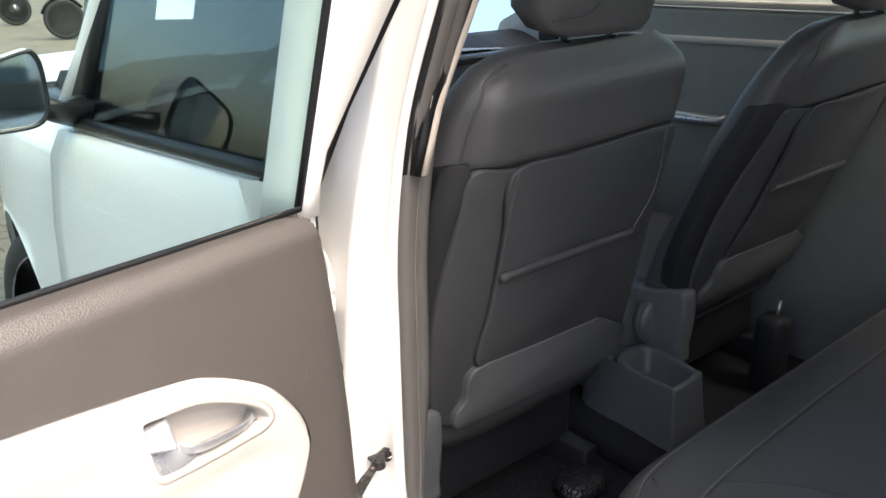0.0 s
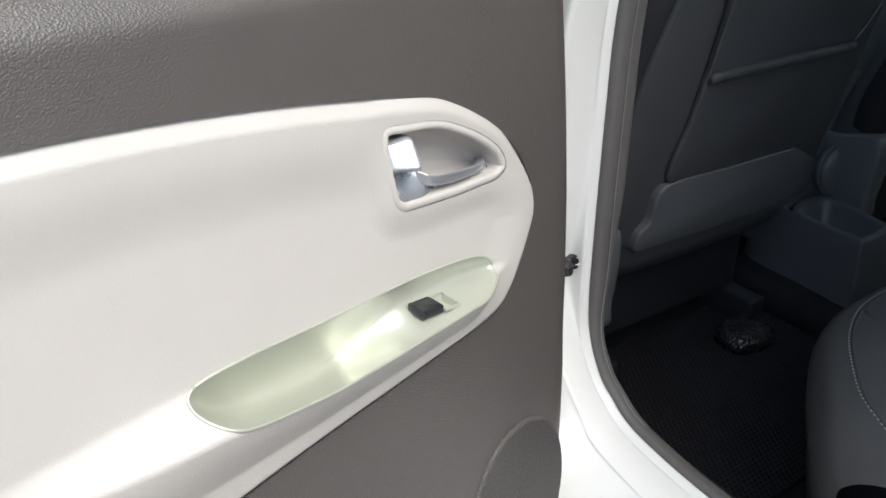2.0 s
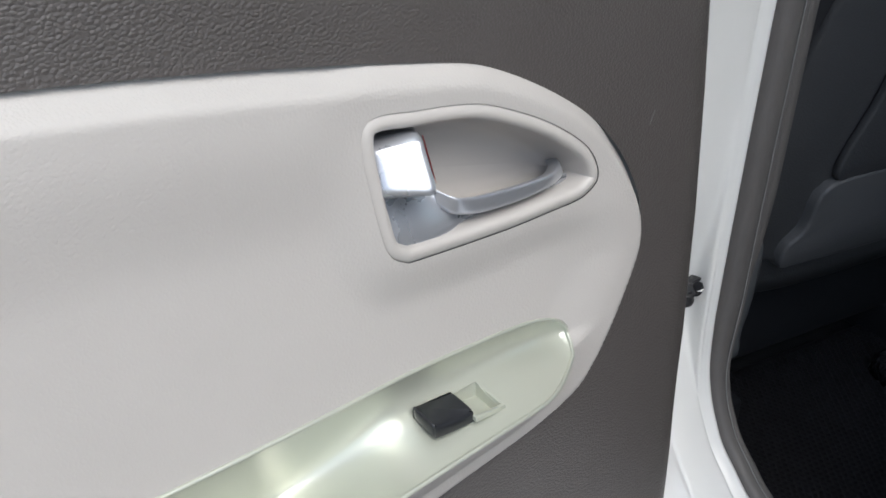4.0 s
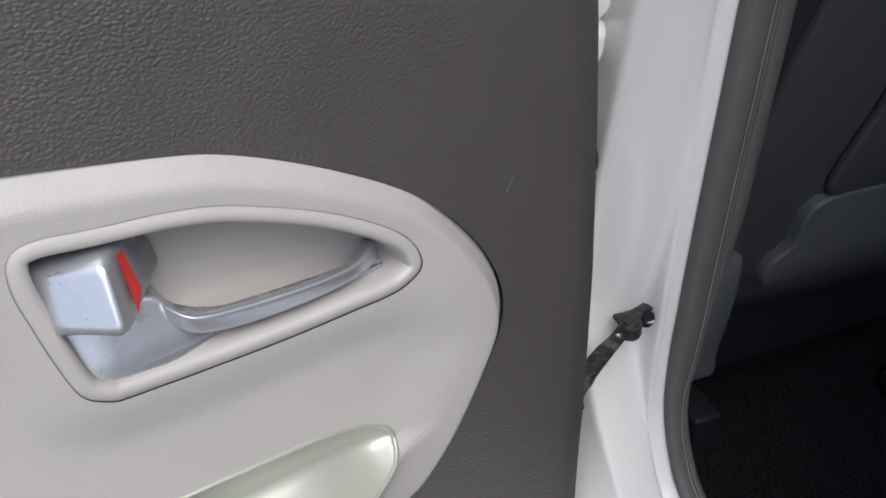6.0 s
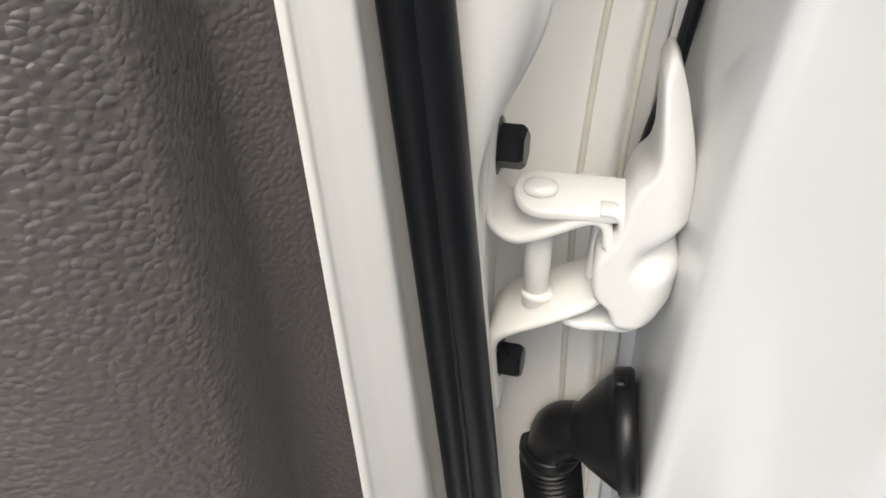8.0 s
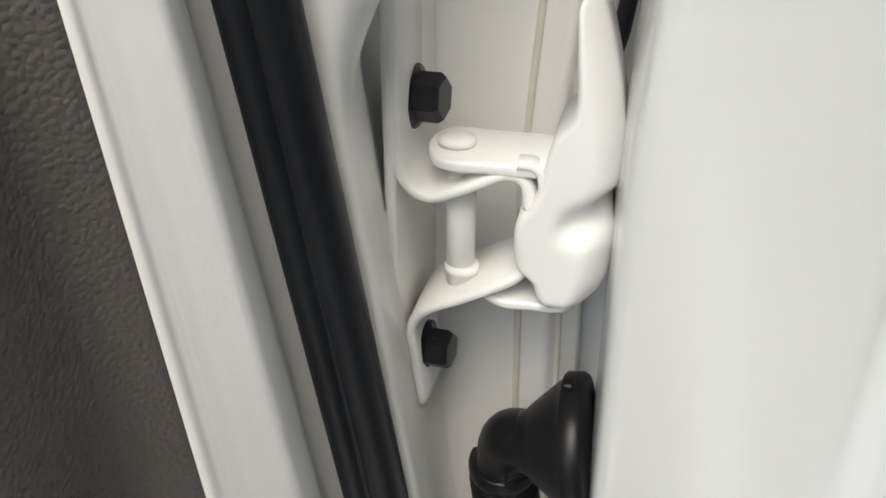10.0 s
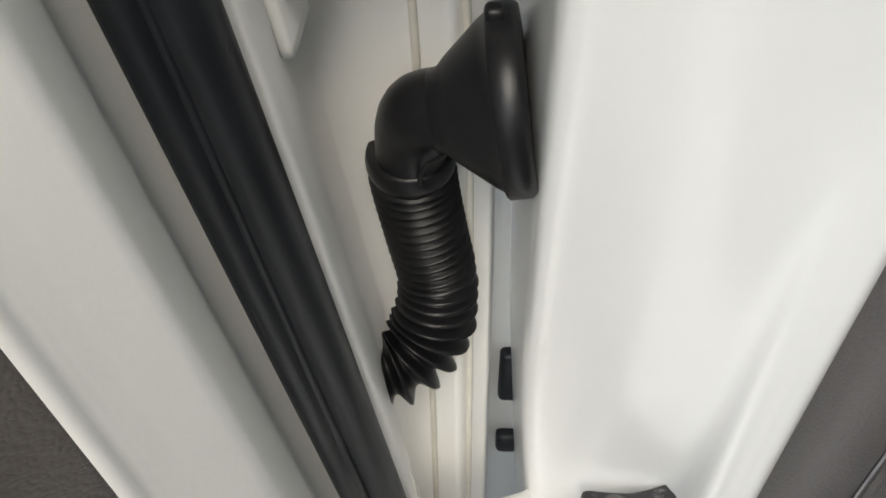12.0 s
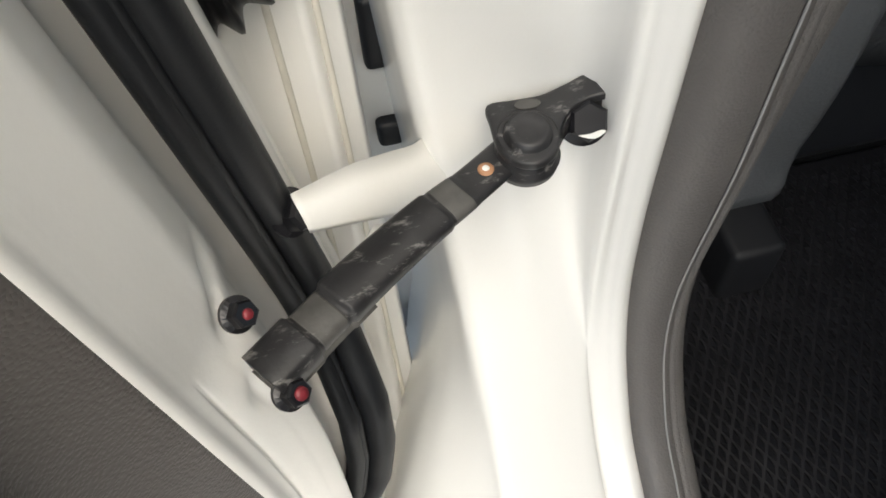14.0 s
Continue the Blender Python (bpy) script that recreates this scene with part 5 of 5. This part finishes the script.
    pl("lower_cover", [(-0.180, 0.606), (-0.05, 0.607), (0.095, 0.604), (0.120, 0.600), (0.18, 0.570), (0.240, 0.532), (0.252, 0.502), (0.235, 0.494), (0.0, 0.495), (-0.17, 0.497), (-0.202, 0.500), (-0.206, 0.529), (-0.190, 0.551)], -0.03, 0.0125, SEATG, "grey smooth lower cover", 0.004, 4)
    seam_ = crom([(-0.19, 1.075), (-0.230, 1.057), (-0.248, 1.03), (-0.258, 1.0), (-0.266, 0.955)], 8)
    for sg in (-1,):
        part("piping", tube([(cx - sg * u, by(v) - 0.002 + 0.020 * float(sstep((v - 1.03) / 0.05)), v) for u, v in seam_], 0.0022, 6), SEATD, st)
    for u0, pts in ((0, [(-0.160, 0.932), (-0.165, 0.84), (-0.166, 0.765)]), (1, [(0.176, 0.940), (0.190, 0.835), (0.150, 0.765)])):
        part("seam", tube([pb(u, v, 0.0105) for u, v in crom(pts, 6)], 0.0016, 6), SEATL, st)
    hz = [1.100, 1.112, 1.14, 1.19, 1.25, 1.285, 1.30]
    hh = [0.085, 0.115, 0.130, 0.135, 0.128, 0.105, 0.06]
    part("headrest", loft([ring(z, h, t, 2.8, by(1.1) + 0.004 - 0.12 * (z - 1.1)) for z, h, t in zip(hz, hh, [0.05, 0.085, 0.11, 0.115, 0.105, 0.08, 0.04])]), SEATL, st, "black leather headrest")
    part("headrest_seam", tube(crom([(cx - 0.128, by(1.1) + 0.002, 1.125), (cx - 0.06, by(1.1) - 0.010, 1.135), (cx - 0.03, by(1.1) - 0.014, 1.19), (cx - 0.02, by(1.1) - 0.016, 1.25)], 6), 0.0016, 6), SEATD, st)
    for sgn in (-0.05, 0.05):
        part("headrest_post", tube([(cx + sgn, by(1.06) + 0.045, 1.05), (cx + sgn, by(1.12) + 0.05, 1.14)], 0.0055, 10), BLKPL, st)
        part("post_guide", lathe([(0, 0.014), (0.010, 0.012)], (0, 0.1, 1), (cx + sgn, by(1.08) + 0.045, 1.082), 16), BLKPL, st)
    part("cushion", rbox(cx - 0.25, cx + 0.25, 0.08, 0.56, 0.40, 0.53, 0.05, 4), SEATL, st)
    part("seat_base", rbox(cx - 0.20, cx + 0.20, 0.12, 0.50, 0.27, 0.41, 0.02), DARK, st)
    for sgn in (-0.19, 0.19):
        part("seat_rail", rbox(cx + sgn - 0.02, cx + sgn + 0.02, 0.06, 0.55, 0.205, 0.272, 0.006), DARK, st)
    part("side_cover", prism(crom([(0.03, 0.53), (0.06, 0.545), (0.12, 0.53), (0.30, 0.50), (0.30, 0.38), (0.06, 0.37), (0.035, 0.42)], 5, True), cx - 0.272, cx - 0.225, lambda u, v, w: (w, u, v), 0.008), CONS, st, "plastic recliner cover")
    return st


build_seat(0.470, "black leather front seat with map pocket behind")
build_seat(1.175, "black leather reclined front seat beside the console", 0.045, 0.385)

rear_seat = thing("rear_bench", "black leather rear seat cushion with pale stitching", "car seat")


def bench_front(x):
    """How far the cushion's front edge falls back at its rounded corner."""
    return float(np.interp(x, [0.13, 0.16, 0.20, 0.26, 0.30, 0.35, 0.40, 0.45], [0.20, 0.165, 0.122, 0.076, 0.046, 0.017, 0.004, 0.0]))


rows = []
for x in np.linspace(0.14, 1.46, 60):
    f = bench_front(x)
    e = float(sstep((x - 0.10) / 0.12)) * float(sstep((1.46 - x) / 0.09))
    q = -0.03 * (1 - e)
    sec = [(-0.245 - f, 0.24), (-0.225 - f, 0.33), (-0.205 - f, 0.42), (-0.213 - f, 0.472 + q), (-0.245 - f, 0.495 + q), (-0.32 - f * 0.8, 0.503 + q), (-0.45 - f * 0.5, 0.490 + q), (-0.62 - f * 0.2, 0.470 + q), (-0.80, 0.46)]
    rows.append([(x, y, z) for y, z in crom(sec, 5)])
part("cushion", loft(rows, closed=False), SEATL, rear_seat, "black leather bench cushion")
part("bench_base", rbox(0.30, 1.44, -0.85, -0.30, 0.205, 0.42, 0.02), CARPET, rear_seat)
part("bench_back", rbox(0.18, 1.44, -0.98, -0.80, 0.40, 1.05, 0.06, 4), SEATL, rear_seat, "black leather bench backrest")


def top_z(x, y):
    f = bench_front(x)
    e = float(sstep((x - 0.10) / 0.12)) * float(sstep((1.46 - x) / 0.09))
    return float(np.interp(-y, [0.205 + f, 0.213 + f, 0.245 + f, 0.32 + f * 0.8, 0.45 + f * 0.5, 0.62 + f * 0.2, 0.80], [0.43, 0.472, 0.495, 0.503, 0.490, 0.470, 0.46])) - 0.03 * (1 - e)


def seam(pts, stitch=True):
    p = crom(pts, 14)
    p3 = [(x, y, top_z(x, y) + 0.0006) for x, y in p]
    part("seam", tube(p3, 0.0022, 6), SEATD, rear_seat)
    if stitch:
        bm = bmesh.new()
        L_ = np.r_[0, np.cumsum(np.linalg.norm(np.diff(np.array(p3), axis=0), axis=1))]
        q = [np.array([np.interp(s_, L_, np.array(p3)[:, j]) for j in range(3)]) for s_ in np.arange(0, L_[-1], 0.0035)]
        for a_, b_ in zip(q[::2], q[1::2]):
            t_ = (b_ - a_) / (np.linalg.norm(b_ - a_) + 1e-9)
            n_ = np.cross(t_, (0, 0, 1)) * 0.0010
            o_ = np.cross((0, 0, 1), t_) * 0.004 + np.array((0, 0, 0.0022))
            vs = [bm.verts.new(a_ + o_ + n_), bm.verts.new(b_ + o_ + n_), bm.verts.new(b_ + o_ - n_), bm.verts.new(a_ + o_ - n_)]
            bm.faces.new(vs)
        part("stitches", bm, STITCH, rear_seat, "pale thread stitches", False)


seam([(0.26, -0.385), (0.34, -0.352), (0.45, -0.330), (0.8, -0.318), (1.3, -0.32)])
seam([(0.34, -0.352), (0.335, -0.45), (0.33, -0.62)])
seam([(0.45, -0.330), (0.55, -0.43), (0.62, -0.60)], False)
seam([(0.40, -0.340), (0.45, -0.44), (0.48, -0.60)], False)
seam([(0.165, -0.62), (0.175, -0.46), (0.21, -0.375), (0.27, -0.318), (0.34, -0.272), (0.42, -0.246), (0.55, -0.238), (0.8, -0.236), (1.3, -0.236)])
seam([(0.34, -0.352), (0.36, -0.30), (0.40, -0.25)], False)

console = thing("centre_console", "dark plastic centre console with open rear tray", "console")
CXo = 0.838
def con(u, v, w):
    """Console plan: u across, v forwards; it is slightly askew to the car."""
    return (CXo + u + 0.16 * (v - 0.03), v + 0.05 * u, w)


out_ = crom([(-0.056, -0.028), (-0.046, -0.043), (0.040, -0.043), (0.052, -0.030), (0.056, 0.05), (0.056, 0.20), (-0.060, 0.20), (-0.060, 0.05)], 5, True)
part("body", loft([[con(x * k, y - 0.02 * (k - 1) * 4 * (y < 0.0), z) for x, y in out_] for z, k in ((0.20, 1.45), (0.27, 1.22), (0.33, 1.10), (0.385, 1.02), (0.398, 1.0), (0.402, 0.97))], True, False), CONS, console, "tapered console body")
tr = crom([(-0.053, -0.022), (-0.043, -0.040), (0.038, -0.040), (0.049, -0.024), (0.050, 0.11), (-0.054, 0.11)], 6, True)
part("tray", loft([[con(x * k, 0.035 + (y - 0.035) * k, z) for x, y in tr] for k, z in ((1.04, 0.399), (1.0, 0.4045), (0.92, 0.4045), (0.86, 0.400), (0.82, 0.390), (0.76, 0.345), (0.0, 0.342))], True, False), CONS, console, "open storage tray with rounded rim")
for y in (0.03, 0.07):
    part("cup_ring", lathe([(0, 0.024), (0.012, 0.024), (0.014, 0.021), (0.002, 0.020)], (0, 0, 1), con(0, y, 0.343), 24), SEATG, console)
part("deck", rbox(0.79, 0.93, 0.13, 0.75, 0.30, 0.395, 0.02), CONS, console)
part("round_cover", lathe([(-0.06, 0.056), (0.0, 0.058), (0.016, 0.056), (0.024, 0.048), (0.027, 0.03), (0.027, 0)], (-0.35, -0.90, 0.10), (0.935, 0.115, 0.455), 40), CONS, console, "round plastic cover")
part("cover_rim", lathe([(0.0, 0.060), (0.012, 0.061), (0.018, 0.055), (0.010, 0.053)], (-0.35, -0.90, 0.10), (0.935, 0.115, 0.455), 40), SEATG, console)
part("arm_base", rbox(0.86, 0.97, 0.14, 0.45, 0.36, 0.50, 0.03), CONS, console)
brake = thing("parking_lever", "small pale lever behind the passenger seat", "lever")
part("stalk", tube([(1.255, 0.0, 0.39), (1.258, -0.002, 0.435)], 0.005, 10), ZINC, brake)
part("foot", rbox(1.22, 1.29, -0.03, 0.04, 0.20, 0.40, 0.02), DARK, brake)

# floor mats with raised lozenges
mat_thing = thing("floor_mat", "black rubber floor mat with raised pattern", "mat")
part("sheet", rbox(0.17, 0.72, -0.24, 0.16, 0.206, 0.216, 0.003), MATB, mat_thing)
bm = bmesh.new()
for i in range(54):
    for j in range(62):
        x, y = 0.178 + j * 0.0090 + (0.0045 if i % 2 else 0), -0.232 + i * 0.0074
        if y > 0.152 or x > 0.715:
            continue
        vs = [bm.verts.new(q) for q in ((x, y - 0.0062, 0.2162), (x + 0.0030, y, 0.2162), (x, y + 0.0062, 0.2162), (x - 0.0030, y, 0.2162), (x, y - 0.0035, 0.2195), (x, y + 0.0035, 0.2195))]
        for f in ((0, 1, 5, 4), (1, 2, 5), (2, 3, 4, 5), (3, 0, 4)):
            bm.faces.new([vs[k_] for k_ in f])
tagged(part("raised_pattern", bm, MATB, mat_thing, "", False), kind="stuff")
loose = thing("rubber_scrap", "small crumpled rubber mesh scrap on the mat", "rubber piece")
part("scrap", loft([[(0.60 + x * k, 0.04 + y * k, z) for x, y in crom([(-0.05, -0.03), (0.03, -0.045), (0.06, 0.0), (0.03, 0.04), (-0.04, 0.035)], 5, True)] for k, z in ((1, 0.219), (0.96, 0.235), (0.8, 0.245), (0.4, 0.249))]), mat("ribbed_scrap", (0.02, 0.02, 0.022), 0.25, vary=0.2, bump=0.003, bscale=160, kind="weave"), loose)

# far side of the cabin
part("far_door_trim", rbox(1.46, 1.50, -1.3, 1.2, 0.18, 1.068, 0.015), FARTRIM, car, "grey trim of the opposite doors")
part("far_trim_rail", tube([(1.452, -0.9, 1.003), (1.452, 0.7, 0.985)], 0.009, 8), BEIGE, car)
part("far_sill_strip", rbox(1.452, 1.475, -1.1, 0.9, 1.070, 1.088, 0.006), BEIGE, car)
part("far_pocket", rbox(1.445, 1.465, 0.27, 0.49, 0.775, 0.800, 0.008), CUP, car, "pale pull pocket of the opposite door")
part("far_pull", tube(crom([(1.455, 0.30, 0.80), (1.43, 0.32, 0.79), (1.43, 0.44, 0.785), (1.455, 0.46, 0.79)], 5), 0.008, 8), SILVER, car, "silver door pull")
fg = part("far_glass", rbox(1.48, 1.485, -1.0, 0.9, 1.07, 1.43, 0.0), GLASS, car, "", False)
fg.visible_shadow = False
for y in (-0.15, -1.08, 0.92):
    part("far_pillar", rbox(1.45, 1.50, y - 0.04, y + 0.04, 0.95, 1.44, 0.01), DARK, car)
dash = thing("dashboard", "black dashboard with steering wheel", "dashboard")
part("panel", loft([[(x, y, z) for y, z in crom([(0.95, 0.45), (0.80, 0.55), (0.76, 0.75), (0.80, 0.88), (0.90, 0.93), (1.15, 0.95), (1.15, 0.45)], 4, True)] for x in np.linspace(0.08, 1.46, 8)]), DARK, dash, "black moulded dashboard")
ring_ = [(0.42 + 0.18 * math.cos(a), 0.62 - 0.08 * math.sin(a), 0.90 + 0.165 * math.sin(a)) for a in np.linspace(0, 2 * math.pi, 41)]
part("steering_wheel", tube(ring_, 0.015, 10), BLKPL, dash, "black steering wheel rim")
part("wheel_hub", lathe([(0, 0.08), (0.03, 0.07), (0.05, 0.03)], (0, -0.9, 0.42), (0.42, 0.66, 0.90), 20), BLKPL, dash)
for a in (0.1, math.pi - 0.1, -1.57):
    part("wheel_spoke", tube([(0.42, 0.65, 0.90), (0.42 + 0.17 * math.cos(a), 0.62 - 0.08 * math.sin(a), 0.90 + 0.155 * math.sin(a))], 0.016, 8), BLKPL, dash)
ws = part("windscreen", loft([[(0.10, 1.12, 0.94), (1.46, 1.12, 0.94)], [(0.16, 0.62, 1.42), (1.40, 0.62, 1.42)]], False), GLASS, car, "clear windscreen", False)
ws.visible_shadow = False

# ---- ground ----
GZ = 0.08
bm = bmesh.new()
for q in ((-400, -400), (400, -400), (400, 400), (-400, 400)):
    bm.verts.new((*q, GZ - 0.012))
bm.faces.new(bm.verts[:])
ground = part("ground", bm, GROUND, None, "sandy ground under the paving")
tagged(ground, "sandy ground under grey-brown paving stones", "ground", kind="structure")
pv = np.array([(-0.104, -0.048), (-0.050, -0.056), (0.0, -0.048), (0.050, -0.056), (0.104, -0.048), (0.1035, 0.0), (0.104, 0.052), (0.050, 0.044), (0.0, 0.052), (-0.050, 0.044), (-0.104, 0.052), (-0.1035, 0.0)])
pm = bpy.data.meshes.new("paver")
bm = prism(pv * np.array([0.974, 0.962]), 0, 0.012, lambda u, v, w: (u, v, w), 0.004)
bmesh.ops.recalc_face_normals(bm, faces=bm.faces)
bm.to_mesh(pm)
bm.free()
pm.materials.append(PAVER)
rnd = random.Random(4)
cells = []
for i in range(-16, 17):
    for j in range(-26, 40):
        x, y = -0.9 + i * 0.205 + (0.1025 if j % 2 else 0), 1.6 + j * 0.102
        cells.append((x, y))
near = sorted([c_ for c_ in cells if -2.6 < c_[0] < -0.12 and 0.9 < c_[1] < 4.6], key=lambda c_: (c_[0] + 1.0) ** 2 + (c_[1] - 2.2) ** 2)[:300]
for x, y in near:
    ob = new("paver", pm)
    ob.parent = ground
    ob.matrix_world = Matrix.Translation((x, y, GZ - 0.012 + rnd.uniform(-0.002, 0.002))) @ Matrix.Rotation(rnd.uniform(-0.02, 0.02), 4, "Z") @ Matrix.Rotation(rnd.uniform(-0.012, 0.012), 4, "X")
vs, fs = [], []
tv = [v_.co.copy() for v_ in pm.vertices]
tf = [tuple(p_.vertices) for p_ in pm.polygons]
ns = set(near)
far = [(-0.9 + i * 0.205 + (0.1025 if j % 2 else 0), 1.6 + j * 0.102) for i in range(-34, 34) for j in range(-46, 90)]
for x, y in far:
    if (x, y) in ns or (-0.1 < x < 1.6 and -2 < y < 2):
        continue
    b0 = len(vs)
    dz = GZ - 0.012 + rnd.uniform(-0.002, 0.002)
    vs += [(c_.x + x, c_.y + y, c_.z + dz) for c_ in tv]
    fs += [tuple(k_ + b0 for k_ in f) for f in tf]
me = bpy.data.meshes.new("paving")
me.from_pydata(vs, [], fs)
pav = link("paving", me, PAVER, ground, "interlocking grey-brown paving stones", False)
tagged(pav, kind="stuff")


def build_motorcycle(m, label):
    b = thing("motorcycle", label, "motorcycle", group="parked motorcycles")
    for y in (-0.6, 0.6):
        w_ = part("wheel", lathe([(-0.03, 0.23), (-0.045, 0.26), (-0.03, 0.29), (0.03, 0.29), (0.045, 0.26), (0.03, 0.23)], (1, 0, 0), (0, y, 0.29), 32), TYRE, b)
        part("rim", lathe([(-0.03, 0.235), (-0.01, 0.215), (0.01, 0.215), (0.03, 0.235)], (1, 0, 0), (0, y, 0.29), 32), CHROME, w_)
        for k_ in range(6):
            a = math.pi * k_ / 6
            part("spoke", tube([(0, y - 0.225 * math.cos(a), 0.29 - 0.225 * math.sin(a)), (0, y + 0.225 * math.cos(a), 0.29 + 0.225 * math.sin(a))], 0.004, 5), CHROME, w_)
    part("tank", rbox(-0.12, 0.12, -0.05, 0.35, 0.72, 0.92, 0.07, 4), BLKPL, b, "dark fuel tank")
    part("saddle", rbox(-0.12, 0.12, -0.65, -0.05, 0.74, 0.82, 0.035, 3), SEATL, b)
    part("engine", rbox(-0.14, 0.14, -0.15, 0.25, 0.25, 0.65, 0.05), STRAPM, b)
    part("fork", tube([(0, 0.6, 0.29), (0, 0.36, 1.02)], 0.03, 8), CHROME, b)
    part("handlebar", tube([(-0.35, 0.25, 1.06), (0, 0.36, 1.02), (0.35, 0.25, 1.06)], 0.014, 8), CHROME, b)
    part("headlight", lathe([(0, 0.0), (0.0, 0.08), (0.08, 0.06), (0.1, 0)], (0, -1, 0), (0, 0.52, 0.92), 20), CHROME, b)
    part("mudguard", tube([(0, 0.6 + 0.31 * math.cos(a), 0.29 + 0.31 * math.sin(a)) for a in np.linspace(0.3, 2.6, 12)], 0.05, 8, True, 0.35), BLKPL, b)
    part("stand", tube([(-0.05, 0.0, 0.3), (-0.18, -0.05, 0.01)], 0.012, 6), STRAPM, b)
    b.matrix_world = m
    return b


build_motorcycle(Matrix.Translation((4.19, 12.5, GZ)) @ Matrix.Rotation(radians(80), 4, "Z"), "black motorcycle with chrome wheels parked on paving")
build_motorcycle(Matrix.Translation((3.3, 16.5, GZ)) @ Matrix.Rotation(radians(70), 4, "Z"), "black motorcycle parked further off on paving")
